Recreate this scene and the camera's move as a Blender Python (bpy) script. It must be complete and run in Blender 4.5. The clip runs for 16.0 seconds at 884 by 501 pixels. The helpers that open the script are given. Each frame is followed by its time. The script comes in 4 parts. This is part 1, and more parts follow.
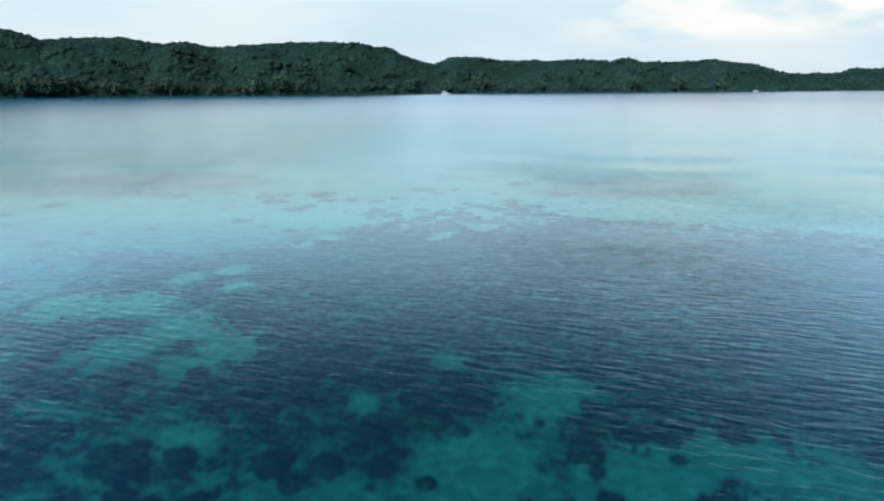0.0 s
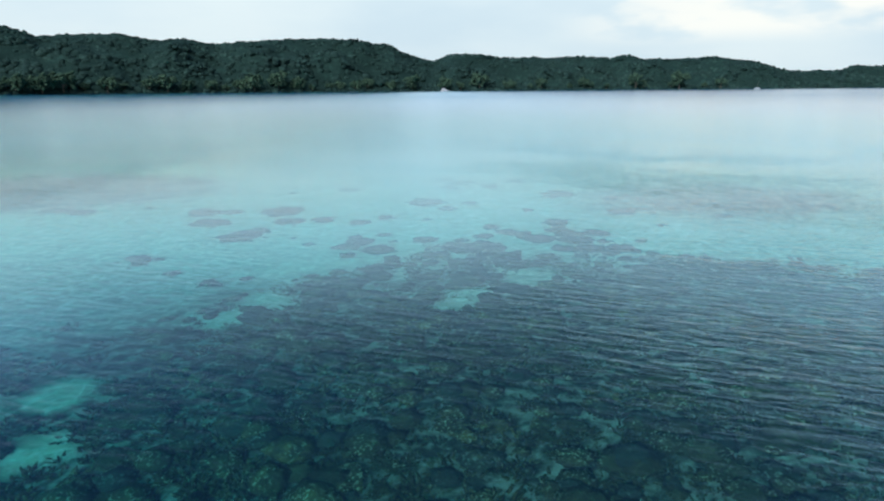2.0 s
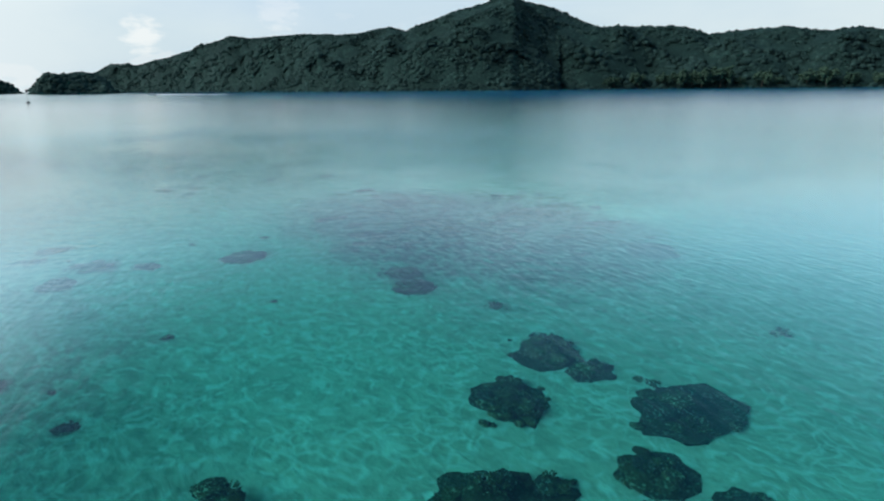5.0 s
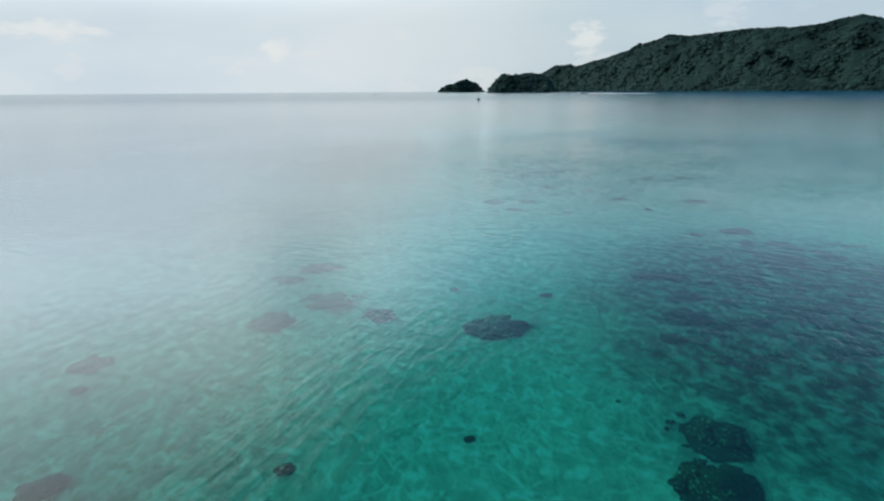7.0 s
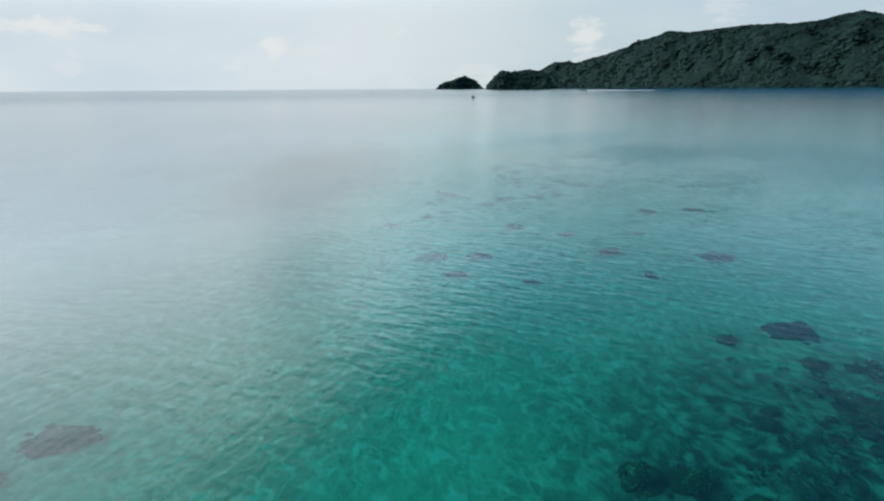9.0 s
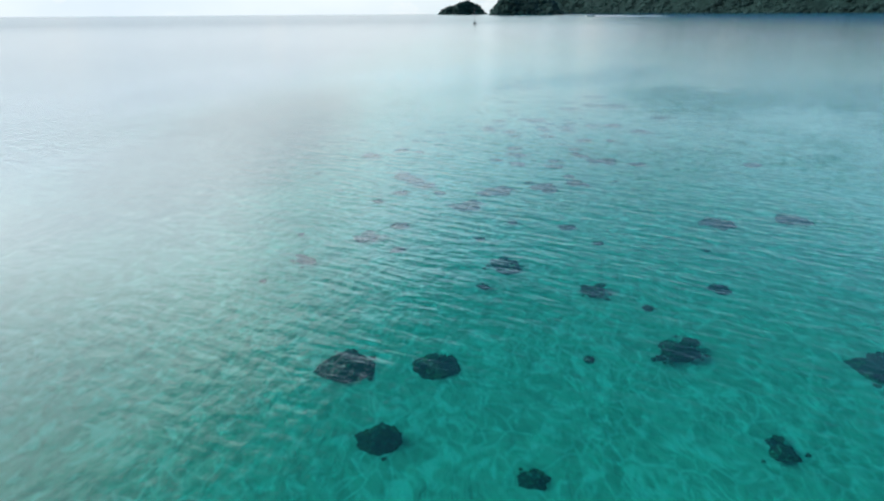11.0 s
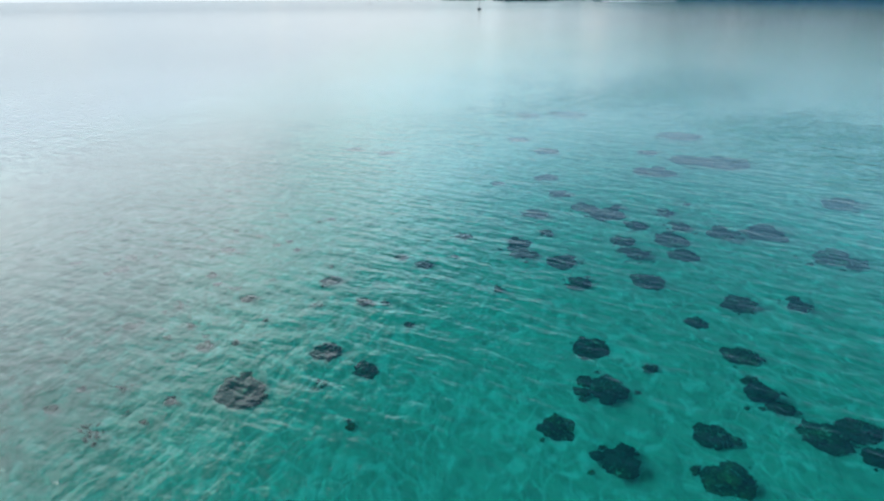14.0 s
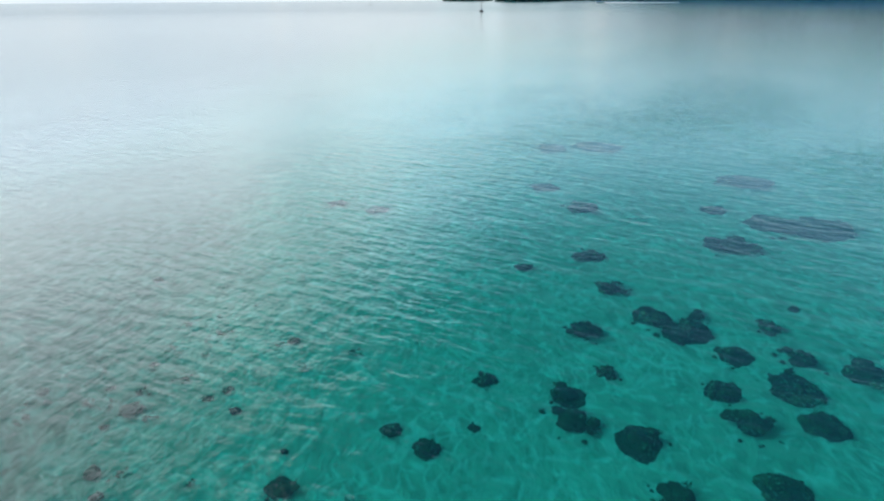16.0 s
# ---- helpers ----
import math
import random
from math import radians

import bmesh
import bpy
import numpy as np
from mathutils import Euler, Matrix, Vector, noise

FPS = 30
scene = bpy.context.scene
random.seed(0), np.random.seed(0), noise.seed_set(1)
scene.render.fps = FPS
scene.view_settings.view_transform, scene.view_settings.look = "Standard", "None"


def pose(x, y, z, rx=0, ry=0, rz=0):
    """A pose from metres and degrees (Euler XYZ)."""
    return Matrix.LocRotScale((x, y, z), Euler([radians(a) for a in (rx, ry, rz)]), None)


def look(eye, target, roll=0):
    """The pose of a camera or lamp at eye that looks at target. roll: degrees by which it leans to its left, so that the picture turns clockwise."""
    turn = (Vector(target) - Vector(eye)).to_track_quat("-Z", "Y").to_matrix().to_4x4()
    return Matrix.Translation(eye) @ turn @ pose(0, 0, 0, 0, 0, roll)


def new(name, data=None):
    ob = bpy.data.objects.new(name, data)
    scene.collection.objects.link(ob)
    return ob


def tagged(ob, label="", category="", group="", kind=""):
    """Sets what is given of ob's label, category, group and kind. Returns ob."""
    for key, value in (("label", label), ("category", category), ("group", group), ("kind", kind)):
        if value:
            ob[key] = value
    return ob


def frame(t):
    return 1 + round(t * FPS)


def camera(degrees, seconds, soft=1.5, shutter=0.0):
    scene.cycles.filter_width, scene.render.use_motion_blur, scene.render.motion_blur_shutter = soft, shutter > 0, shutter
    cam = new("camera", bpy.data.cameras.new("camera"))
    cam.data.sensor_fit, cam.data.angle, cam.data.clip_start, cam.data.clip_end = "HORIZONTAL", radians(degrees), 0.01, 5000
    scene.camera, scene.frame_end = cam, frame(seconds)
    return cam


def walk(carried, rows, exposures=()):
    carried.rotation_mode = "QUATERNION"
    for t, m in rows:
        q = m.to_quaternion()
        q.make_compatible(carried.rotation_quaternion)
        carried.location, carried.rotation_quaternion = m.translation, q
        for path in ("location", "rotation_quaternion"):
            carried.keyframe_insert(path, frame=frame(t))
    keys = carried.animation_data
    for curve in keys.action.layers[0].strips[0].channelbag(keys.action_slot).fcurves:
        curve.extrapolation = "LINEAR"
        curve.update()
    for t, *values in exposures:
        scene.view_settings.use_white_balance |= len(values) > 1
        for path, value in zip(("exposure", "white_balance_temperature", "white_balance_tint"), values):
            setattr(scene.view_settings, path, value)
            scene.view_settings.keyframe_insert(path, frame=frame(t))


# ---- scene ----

# ---- camera ----
cam = camera(70.0, 16.0, soft=2.2)
PATH = [
    (0, look((0.301, -0.979, 4.013), (0.301, 8.722, 1.583), -0.44)),
    (0.5, look((0.206, 0.961, 3.657), (0.211, 10.662, 1.228), -0.44)),
    (1, look((0.009, 2.931, 3.377), (0.014, 12.626, 0.923), -0.44)),
    (1.5, look((-0.033, 4.997, 3.286), (-0.020, 14.689, 0.826), -0.44)),
    (2, look((-0.073, 7.110, 3.267), (-0.060, 16.801, 0.801), -0.42)),
    (2.5, look((-0.119, 9.317, 3.293), (-0.110, 19.008, 0.827), -0.39)),
    (3, look((-0.131, 11.249, 3.328), (-0.120, 20.938, 0.852), -0.43)),
    (3.5, look((-0.149, 13.335, 3.380), (-0.139, 23.024, 0.905), -0.40)),
    (4, look((-0.171, 15.521, 3.446), (-0.156, 25.208, 0.967), -0.42)),
    (4.1, look((-0.210, 15.937, 3.466), (-0.351, 25.621, 0.979), -0.42)),
    (4.2, look((-0.253, 16.350, 3.486), (-1.321, 25.975, 0.994), -0.42)),
    (6.3, look((-3.104, 21.875, 3.332), (-12.805, 21.782, 0.904), -0.41)),
    (6.5, look((-3.649, 22.201, 3.338), (-13.347, 22.193, 0.901), -0.39)),
    (7, look((-5.166, 23.026, 3.338), (-14.863, 23.021, 0.892), -0.40)),
    (7.5, look((-6.733, 23.635, 3.348), (-16.428, 23.626, 0.896), -0.38)),
    (8, look((-8.262, 24.135, 3.403), (-17.957, 24.148, 0.951), -0.44)),
    (8.5, look((-9.817, 24.615, 3.464), (-19.509, 24.615, 1.000), -0.45)),
    (8.7, look((-10.515, 24.769, 3.477), (-20.205, 24.772, 1.009), -0.44)),
    (10.8, look((-18.416, 25.965, 3.447), (-27.842, 25.937, 0.109), -0.44)),
    (11, look((-19.124, 25.993, 3.464), (-28.485, 25.962, -0.051), -0.41)),
    (11.5, look((-21.032, 26.084, 3.466), (-30.321, 26.036, -0.238), -0.41)),
    (12, look((-22.836, 26.193, 3.494), (-32.129, 26.132, -0.200), -0.37)),
    (12.5, look((-24.734, 26.178, 3.553), (-34.021, 26.136, -0.155), -0.44)),
    (13, look((-26.555, 26.234, 3.504), (-35.841, 26.188, -0.209), -0.41)),
    (13.5, look((-28.783, 26.256, 3.473), (-38.075, 26.190, -0.222), -0.43)),
    (14, look((-30.807, 26.303, 3.432), (-40.095, 26.222, -0.273), -0.45)),
    (14.5, look((-32.457, 26.339, 3.448), (-41.752, 26.237, -0.241), -0.40)),
    (15, look((-33.609, 26.231, 3.458), (-42.902, 26.139, -0.236), -0.43)),
    (15.5, look((-34.373, 26.175, 3.506), (-43.667, 26.075, -0.183), -0.42)),
    (16, look((-34.823, 26.157, 3.566), (-44.117, 26.062, -0.123), -0.41)),
]
walk(cam, PATH, exposures=((0.0, 0.0), (4.2, 0.0), (6.3, -0.4), (8.7, -0.4), (10.8, 0.0), (16.0, 0.0)))

# ---- world, sun and exposure ----
BANK_LIT = 1.8
SUN_AZ, SUN_EL = 162.0, 44.0          # degrees left of +y, degrees up
world = bpy.data.worlds.new("sky")
scene.world = world
world.use_nodes = True
wn, wl = world.node_tree.nodes, world.node_tree.links
wn.clear()


def wnode(kind, **props):
    n = wn.new(kind)
    for k, v in props.items():
        if k in ("operation", "data_type", "blend_type", "noise_dimensions", "sky_type"):
            if k == "operation":
                n.operation = v
            elif k == "data_type":
                n.data_type = v
            elif k == "blend_type":
                n.blend_type = v
            elif k == "noise_dimensions":
                n.noise_dimensions = v
            else:
                n.sky_type = v
    return n


w_out = wnode("ShaderNodeOutputWorld")
w_bg = wnode("ShaderNodeBackground")
w_sky = wnode("ShaderNodeTexSky", sky_type="NISHITA")
w_sky.sun_disc = False
w_sky.sun_elevation = radians(SUN_EL)
w_sky.sun_rotation = radians(-SUN_AZ)
w_sky.dust_density = 0.6
w_sky.air_density = 1.0
w_skyscale = wnode("ShaderNodeVectorMath", operation="SCALE")
w_skyscale.inputs["Scale"].default_value = 0.10
wl.new(w_sky.outputs[0], w_skyscale.inputs[0])
w_tc = wnode("ShaderNodeTexCoord")
w_sep = wnode("ShaderNodeSeparateXYZ")
wl.new(w_tc.outputs["Generated"], w_sep.inputs[0])
w_up = wnode("ShaderNodeMath", operation="MAXIMUM")
w_up.inputs[1].default_value = 0.0
wl.new(w_sep.outputs[2], w_up.inputs[0])
w_den = wnode("ShaderNodeMath", operation="ADD")
w_den.inputs[1].default_value = 0.16
wl.new(w_up.outputs[0], w_den.inputs[0])
w_flat = wnode("ShaderNodeVectorMath", operation="DIVIDE")
w_comb = wnode("ShaderNodeCombineXYZ")
for k in range(3):
    wl.new(w_den.outputs[0], w_comb.inputs[k])
wl.new(w_tc.outputs["Generated"], w_flat.inputs[0])
wl.new(w_comb.outputs[0], w_flat.inputs[1])
w_shift = wnode("ShaderNodeVectorMath", operation="ADD")
w_shift.inputs[1].default_value = (3.1, 1.7, 0.0)
wl.new(w_flat.outputs[0], w_shift.inputs[0])


def cloud_noise(scale, detail, rough, distortion=0.0):
    n = wnode("ShaderNodeTexNoise")
    n.inputs["Scale"].default_value = scale
    n.inputs["Detail"].default_value = detail
    n.inputs["Roughness"].default_value = rough
    n.inputs["Distortion"].default_value = distortion
    wl.new(w_shift.outputs[0], n.inputs["Vector"])
    return n


def ramp_w(src, stops):
    r = wnode("ShaderNodeValToRGB")
    el = r.color_ramp.elements
    el[0].position, el[0].color = stops[0][0], (*stops[0][1], 1)
    el[1].position, el[1].color = stops[-1][0], (*stops[-1][1], 1)
    for p, c in stops[1:-1]:
        e = el.new(p)
        e.color = (*c, 1)
    wl.new(src, r.inputs[0])
    return r


def mix_w(fac, a, b, blend="MIX"):
    m = wnode("ShaderNodeMix", data_type="RGBA", blend_type=blend)
    if isinstance(fac, float):
        m.inputs["Factor"].default_value = fac
    else:
        wl.new(fac, m.inputs["Factor"])
    for sock, v in ((m.inputs[6], a), (m.inputs[7], b)):
        if isinstance(v, tuple):
            sock.default_value = (*v, 1)
        else:
            wl.new(v, sock)
    return m.outputs[2]


# a bank of bright cloud that climbs towards the sun, clear blue over it
def w_math(op, a, b):
    m = wnode("ShaderNodeMath", operation=op)
    for sock, v in zip(m.inputs, (a, b)):
        if isinstance(v, float):
            sock.default_value = v
        else:
            wl.new(v, sock)
    return m.outputs[0]


def w_span(v, a, b, c=0.0, d=1.0):
    m = wnode("ShaderNodeMapRange")
    m.interpolation_type = "SMOOTHSTEP"
    wl.new(v, m.inputs[0])
    for k, x in zip((1, 2, 3, 4), (a, b, c, d)):
        m.inputs[k].default_value = x
    return m.outputs[0]


def towards(az):
    n = wnode("ShaderNodeVectorMath", operation="DOT_PRODUCT")
    n.inputs[1].default_value = (-math.sin(radians(az)), math.cos(radians(az)), 0.0)
    wl.new(w_tc.outputs["Generated"], n.inputs[0])
    return n.outputs["Value"]


SUNWARD = towards(146)
height = w_sep.outputs[2]
billow = cloud_noise(0.9, 7, 0.58, 0.3).outputs[0]
top = w_math("MAXIMUM", w_math("ADD", w_math("MULTIPLY", w_math("MULTIPLY", SUNWARD, w_math("MAXIMUM", SUNWARD, 0.0)), 0.95), 0.06), w_math("MAXIMUM", w_math("ADD", w_math("MULTIPLY", towards(-60), 0.32), 0.05), w_math("MULTIPLY", towards(0), 0.27)))
over = w_math("SUBTRACT", height, w_math("ADD", top, w_math("MULTIPLY", w_math("SUBTRACT", billow, 0.5), 0.30)))
cover = w_span(over, -0.14, 0.20, 1.0, 0.0)
# a rift of clear sky in the bank
rift = wnode("ShaderNodeVectorMath", operation="DISTANCE")
rift.inputs[1].default_value = (-math.sin(radians(103)) * 0.957, math.cos(radians(103)) * 0.957, 0.29)
wl.new(w_tc.outputs["Generated"], rift.inputs[0])
cover = w_math("MULTIPLY", cover, w_span(w_math("ADD", rift.outputs["Value"], w_math("MULTIPLY", billow, 0.10)), 0.02, 0.19, 0.35, 1.0))
w_near = wnode("ShaderNodeVectorMath", operation="MULTIPLY")
w_near.inputs[1].default_value = (1.0, 1.0, 2.6)
wl.new(w_tc.outputs["Generated"], w_near.inputs[0])


def near_noise(scale, detail, rough):
    n = wnode("ShaderNodeTexNoise")
    n.inputs["Scale"].default_value = scale
    n.inputs["Detail"].default_value = detail
    n.inputs["Roughness"].default_value = rough
    wl.new(w_near.outputs[0], n.inputs["Vector"])
    return n.outputs[0]


tone = ramp_w(near_noise(2.6, 5, 0.5), ((0.36, (0.90, 0.94, 0.97)), (0.50, (0.99, 1.0, 1.00)), (0.64, (1.07, 1.05, 1.02))))
bank = ramp_w(height, ((0.0, (0.68, 0.81, 0.88)), (0.13, (0.73, 0.87, 0.94)), (0.19, (1.00, 1.56, 1.92)), (0.30, (0.70, 1.30, 1.80))))
lit = w_math("MULTIPLY", w_span(SUNWARD, 0.35, 0.80), w_math("MULTIPLY", w_span(height, 0.09, 0.30), w_span(height, 0.34, 0.60, 1.0, 0.72)))
bright = w_math("ADD", w_math("MULTIPLY", lit, BANK_LIT), 1.0)
clear = ramp_w(height, ((0.0, (0.76, 0.88, 0.96)), (0.12, (0.62, 0.80, 0.98)), (0.24, (0.32, 0.60, 0.95)), (0.45, (0.05, 0.22, 0.48)), (0.9, (0.035, 0.14, 0.30))))
blue = mix_w(0.9, w_skyscale.outputs[0], clear.outputs[0])
white = mix_w(w_span(SUNWARD, 0.35, 0.75), bank.outputs[0], (0.86, 0.96, 1.03))
white = mix_w(1.0, white, tone.outputs[0], "MULTIPLY")
w_lift = wnode("ShaderNodeVectorMath", operation="SCALE")
wl.new(white, w_lift.inputs[0])
wl.new(bright, w_lift.inputs["Scale"])
# small cumulus low over the horizon, and one sunlit cloud over the bay
puff = w_math("MULTIPLY", w_span(w_math("SUBTRACT", near_noise(11.0, 6, 0.55), w_math("MULTIPLY", height, 0.9)), 0.53, 0.60), w_math("MULTIPLY", w_span(height, 0.16, 0.06), w_span(towards(100), 0.6, 0.85)))
creamy = w_math("MULTIPLY", w_math("MULTIPLY", w_span(towards(-31), 0.92, 0.985), w_span(height, 0.16, 0.13)), w_math("MULTIPLY", w_span(height, 0.055, 0.085), w_span(near_noise(5.0, 4, 0.5), 0.38, 0.50)))
low = mix_w(w_math("MULTIPLY", puff, 0.3), w_lift.outputs[0], (0.99, 1.02, 1.02))
low = mix_w(creamy, low, (0.97, 1.0, 0.96))
for az, el, wide, flat in ((77.5, 4.3, 0.030, 1.0), (67.0, 6.5, 0.035, 0.8), (104.0, 3.4, 0.030, 1.6), (121.0, 4.6, 0.10, 6.0)):
    spot = Vector((-math.sin(radians(az)) * math.cos(radians(el)), math.cos(radians(az)) * math.cos(radians(el)), math.sin(radians(el)) * flat))
    w_flat2 = wnode("ShaderNodeVectorMath", operation="MULTIPLY")
    w_flat2.inputs[1].default_value = (1.0, 1.0, flat)
    wl.new(w_tc.outputs["Generated"], w_flat2.inputs[0])
    w_far = wnode("ShaderNodeVectorMath", operation="DISTANCE")
    w_far.inputs[1].default_value = spot
    wl.new(w_flat2.outputs[0], w_far.inputs[0])
    ragged = w_math("ADD", w_far.outputs["Value"], w_math("MULTIPLY", w_math("SUBTRACT", near_noise(34.0, 5, 0.6), 0.5), wide * 2.2))
    low = mix_w(w_math("MULTIPLY", w_span(ragged, wide, wide * 0.2), 0.7), low, (1.05, 1.08, 1.06))
sky_col = mix_w(cover, blue, low)
# an unseen dark stretch of sky, added to keep light off the headland
sky_col = mix_w(w_math("MULTIPLY", w_span(towards(236), 0.08, 0.48), 0.93), sky_col, (0.06, 0.08, 0.10))
# thin cloud glows round the sun behind it
w_dot = wnode("ShaderNodeVectorMath", operation="DOT_PRODUCT")
w_dot.inputs[1].default_value = (-math.sin(radians(SUN_AZ)) * math.cos(radians(SUN_EL)), math.cos(radians(SUN_AZ)) * math.cos(radians(SUN_EL)), math.sin(radians(SUN_EL)))
wl.new(w_tc.outputs["Generated"], w_dot.inputs[0])
glow = ramp_w(w_dot.outputs["Value"], ((0.60, (0.0,) * 3), (0.80, (0.06,) * 3), (0.89, (0.4,) * 3), (0.95, (1.1,) * 3), (1.0, (2.2,) * 3)))
sky_col = mix_w(1.0, sky_col, mix_w(1.0, glow.outputs[0], (0.95, 0.98, 1.0), "MULTIPLY"), "ADD")
wl.new(sky_col, w_bg.inputs[0])
w_bg.inputs[1].default_value = 1.0
wl.new(w_bg.outputs[0], w_out.inputs[0])

sun_data = bpy.data.lights.new("sun", "SUN")
sun_data.energy = 1.8
sun_data.angle = radians(30)
sun_data.color = (1.0, 0.99, 0.97)
sun = new("sun", sun_data)
sa, se = radians(SUN_AZ), radians(SUN_EL)
sun.matrix_world = look((-math.sin(sa) * math.cos(se) * 100, math.cos(sa) * math.cos(se) * 100, math.sin(se) * 100), (0, 0, 0))
scene.view_settings.exposure = 0.0


# ---- materials ----
class Nodes:
    """A short hand for a node material."""

    def __init__(self, name):
        self.mat = bpy.data.materials.new(name)
        self.mat.use_nodes = True
        self.n, self.l = self.mat.node_tree.nodes, self.mat.node_tree.links
        self.bsdf = self.n["Principled BSDF"]
        self.out = self.n["Material Output"]
        self.pos = self.n.new("ShaderNodeNewGeometry").outputs["Position"]

    def put(self, sock, v):
        if isinstance(v, bpy.types.NodeSocket):
            self.l.new(v, sock)
        elif isinstance(v, tuple) and len(v) == 3 and sock.type == "RGBA":
            sock.default_value = (*v, 1)
        else:
            sock.default_value = v
        return self

    def noise(self, scale, detail=4, rough=0.5, vec=None, distortion=0.0):
        t = self.n.new("ShaderNodeTexNoise")
        t.inputs["Scale"].default_value = scale
        t.inputs["Detail"].default_value = detail
        t.inputs["Roughness"].default_value = rough
        t.inputs["Distortion"].default_value = distortion
        self.l.new(vec or self.pos, t.inputs["Vector"])
        return t.outputs[0]

    def voronoi(self, scale, vec=None, feature="F1", smooth=0.5):
        t = self.n.new("ShaderNodeTexVoronoi")
        t.feature = feature
        t.inputs["Scale"].default_value = scale
        if feature == "SMOOTH_F1":
            t.inputs["Smoothness"].default_value = smooth
        self.l.new(vec or self.pos, t.inputs["Vector"])
        return t.outputs[0]

    def mapped(self, rz, scale, vec=None, loc=(0, 0, 0)):
        m = self.n.new("ShaderNodeMapping")
        m.inputs["Rotation"].default_value = (0, 0, radians(rz))
        m.inputs["Scale"].default_value = scale
        m.inputs["Location"].default_value = loc
        self.l.new(vec or self.pos, m.inputs["Vector"])
        return m.outputs[0]

    def turned(self, rz, scale, vec=None):
        """Turned about z first, stretched after."""
        return self.mapped(0, scale, self.mapped(rz, (1, 1, 1), vec))

    def warp(self, amount, scale):
        t = self.n.new("ShaderNodeTexNoise")
        t.inputs["Scale"].default_value = scale
        self.l.new(self.pos, t.inputs["Vector"])
        a = self.n.new("ShaderNodeVectorMath")
        a.operation = "SCALE"
        a.inputs["Scale"].default_value = amount
        self.l.new(t.outputs[1], a.inputs[0])
        b = self.n.new("ShaderNodeVectorMath")
        b.operation = "ADD"
        self.l.new(self.pos, b.inputs[0])
        self.l.new(a.outputs[0], b.inputs[1])
        return b.outputs[0]

    def math(self, op, a, b=0.0, clamp=False):
        m = self.n.new("ShaderNodeMath")
        m.operation, m.use_clamp = op, clamp
        self.put(m.inputs[0], a).put(m.inputs[1], b)
        return m.outputs[0]

    def span(self, v, a, b, c=0.0, d=1.0):
        m = self.n.new("ShaderNodeMapRange")
        m.interpolation_type = "SMOOTHSTEP"
        self.put(m.inputs[0], v)
        for k, x in zip((1, 2, 3, 4), (a, b, c, d)):
            m.inputs[k].default_value = x
        return m.outputs[0]

    def mix(self, f, a, b, blend="MIX"):
        m = self.n.new("ShaderNodeMix")
        m.data_type, m.blend_type = "RGBA", blend
        self.put(m.inputs["Factor"], f).put(m.inputs[6], a).put(m.inputs[7], b)
        return m.outputs[2]

    def far_from(self, spots):
        """Level distances to spots."""
        out = []
        for spot in spots:
            d = self.n.new("ShaderNodeVectorMath")
            d.operation = "DISTANCE"
            self.put(d.inputs[0], self.mapped(0, (1.0, 1.0, 0.0))).put(d.inputs[1], spot)
            out.append(d.outputs["Value"])
        return out

    def axis(self, k, vec=None):
        s = self.n.new("ShaderNodeSeparateXYZ")
        self.l.new(vec or self.pos, s.inputs[0])
        return s.outputs[k]

    def chance(self):
        return self.n.new("ShaderNodeObjectInfo").outputs["Random"]

    def island(self):
        return self.n.new("ShaderNodeNewGeometry").outputs["Random Per Island"]

    def bump(self, height, strength, distance, normal=None):
        b = self.n.new("ShaderNodeBump")
        b.inputs["Strength"].default_value = strength
        self.put(b.inputs["Distance"], distance)
        self.l.new(height, b.inputs["Height"])
        if normal:
            self.l.new(normal, b.inputs["Normal"])
        return b.outputs[0]

    def done(self, color, rough, normal=None, metal=0.0, spec=0.5):
        b = self.bsdf
        self.put(b.inputs["Base Color"], color).put(b.inputs["Roughness"], rough)
        b.inputs["Metallic"].default_value = metal
        b.inputs["Specular IOR Level"].default_value = spec
        if normal:
            self.l.new(normal, b.inputs["Normal"])
        return self.mat


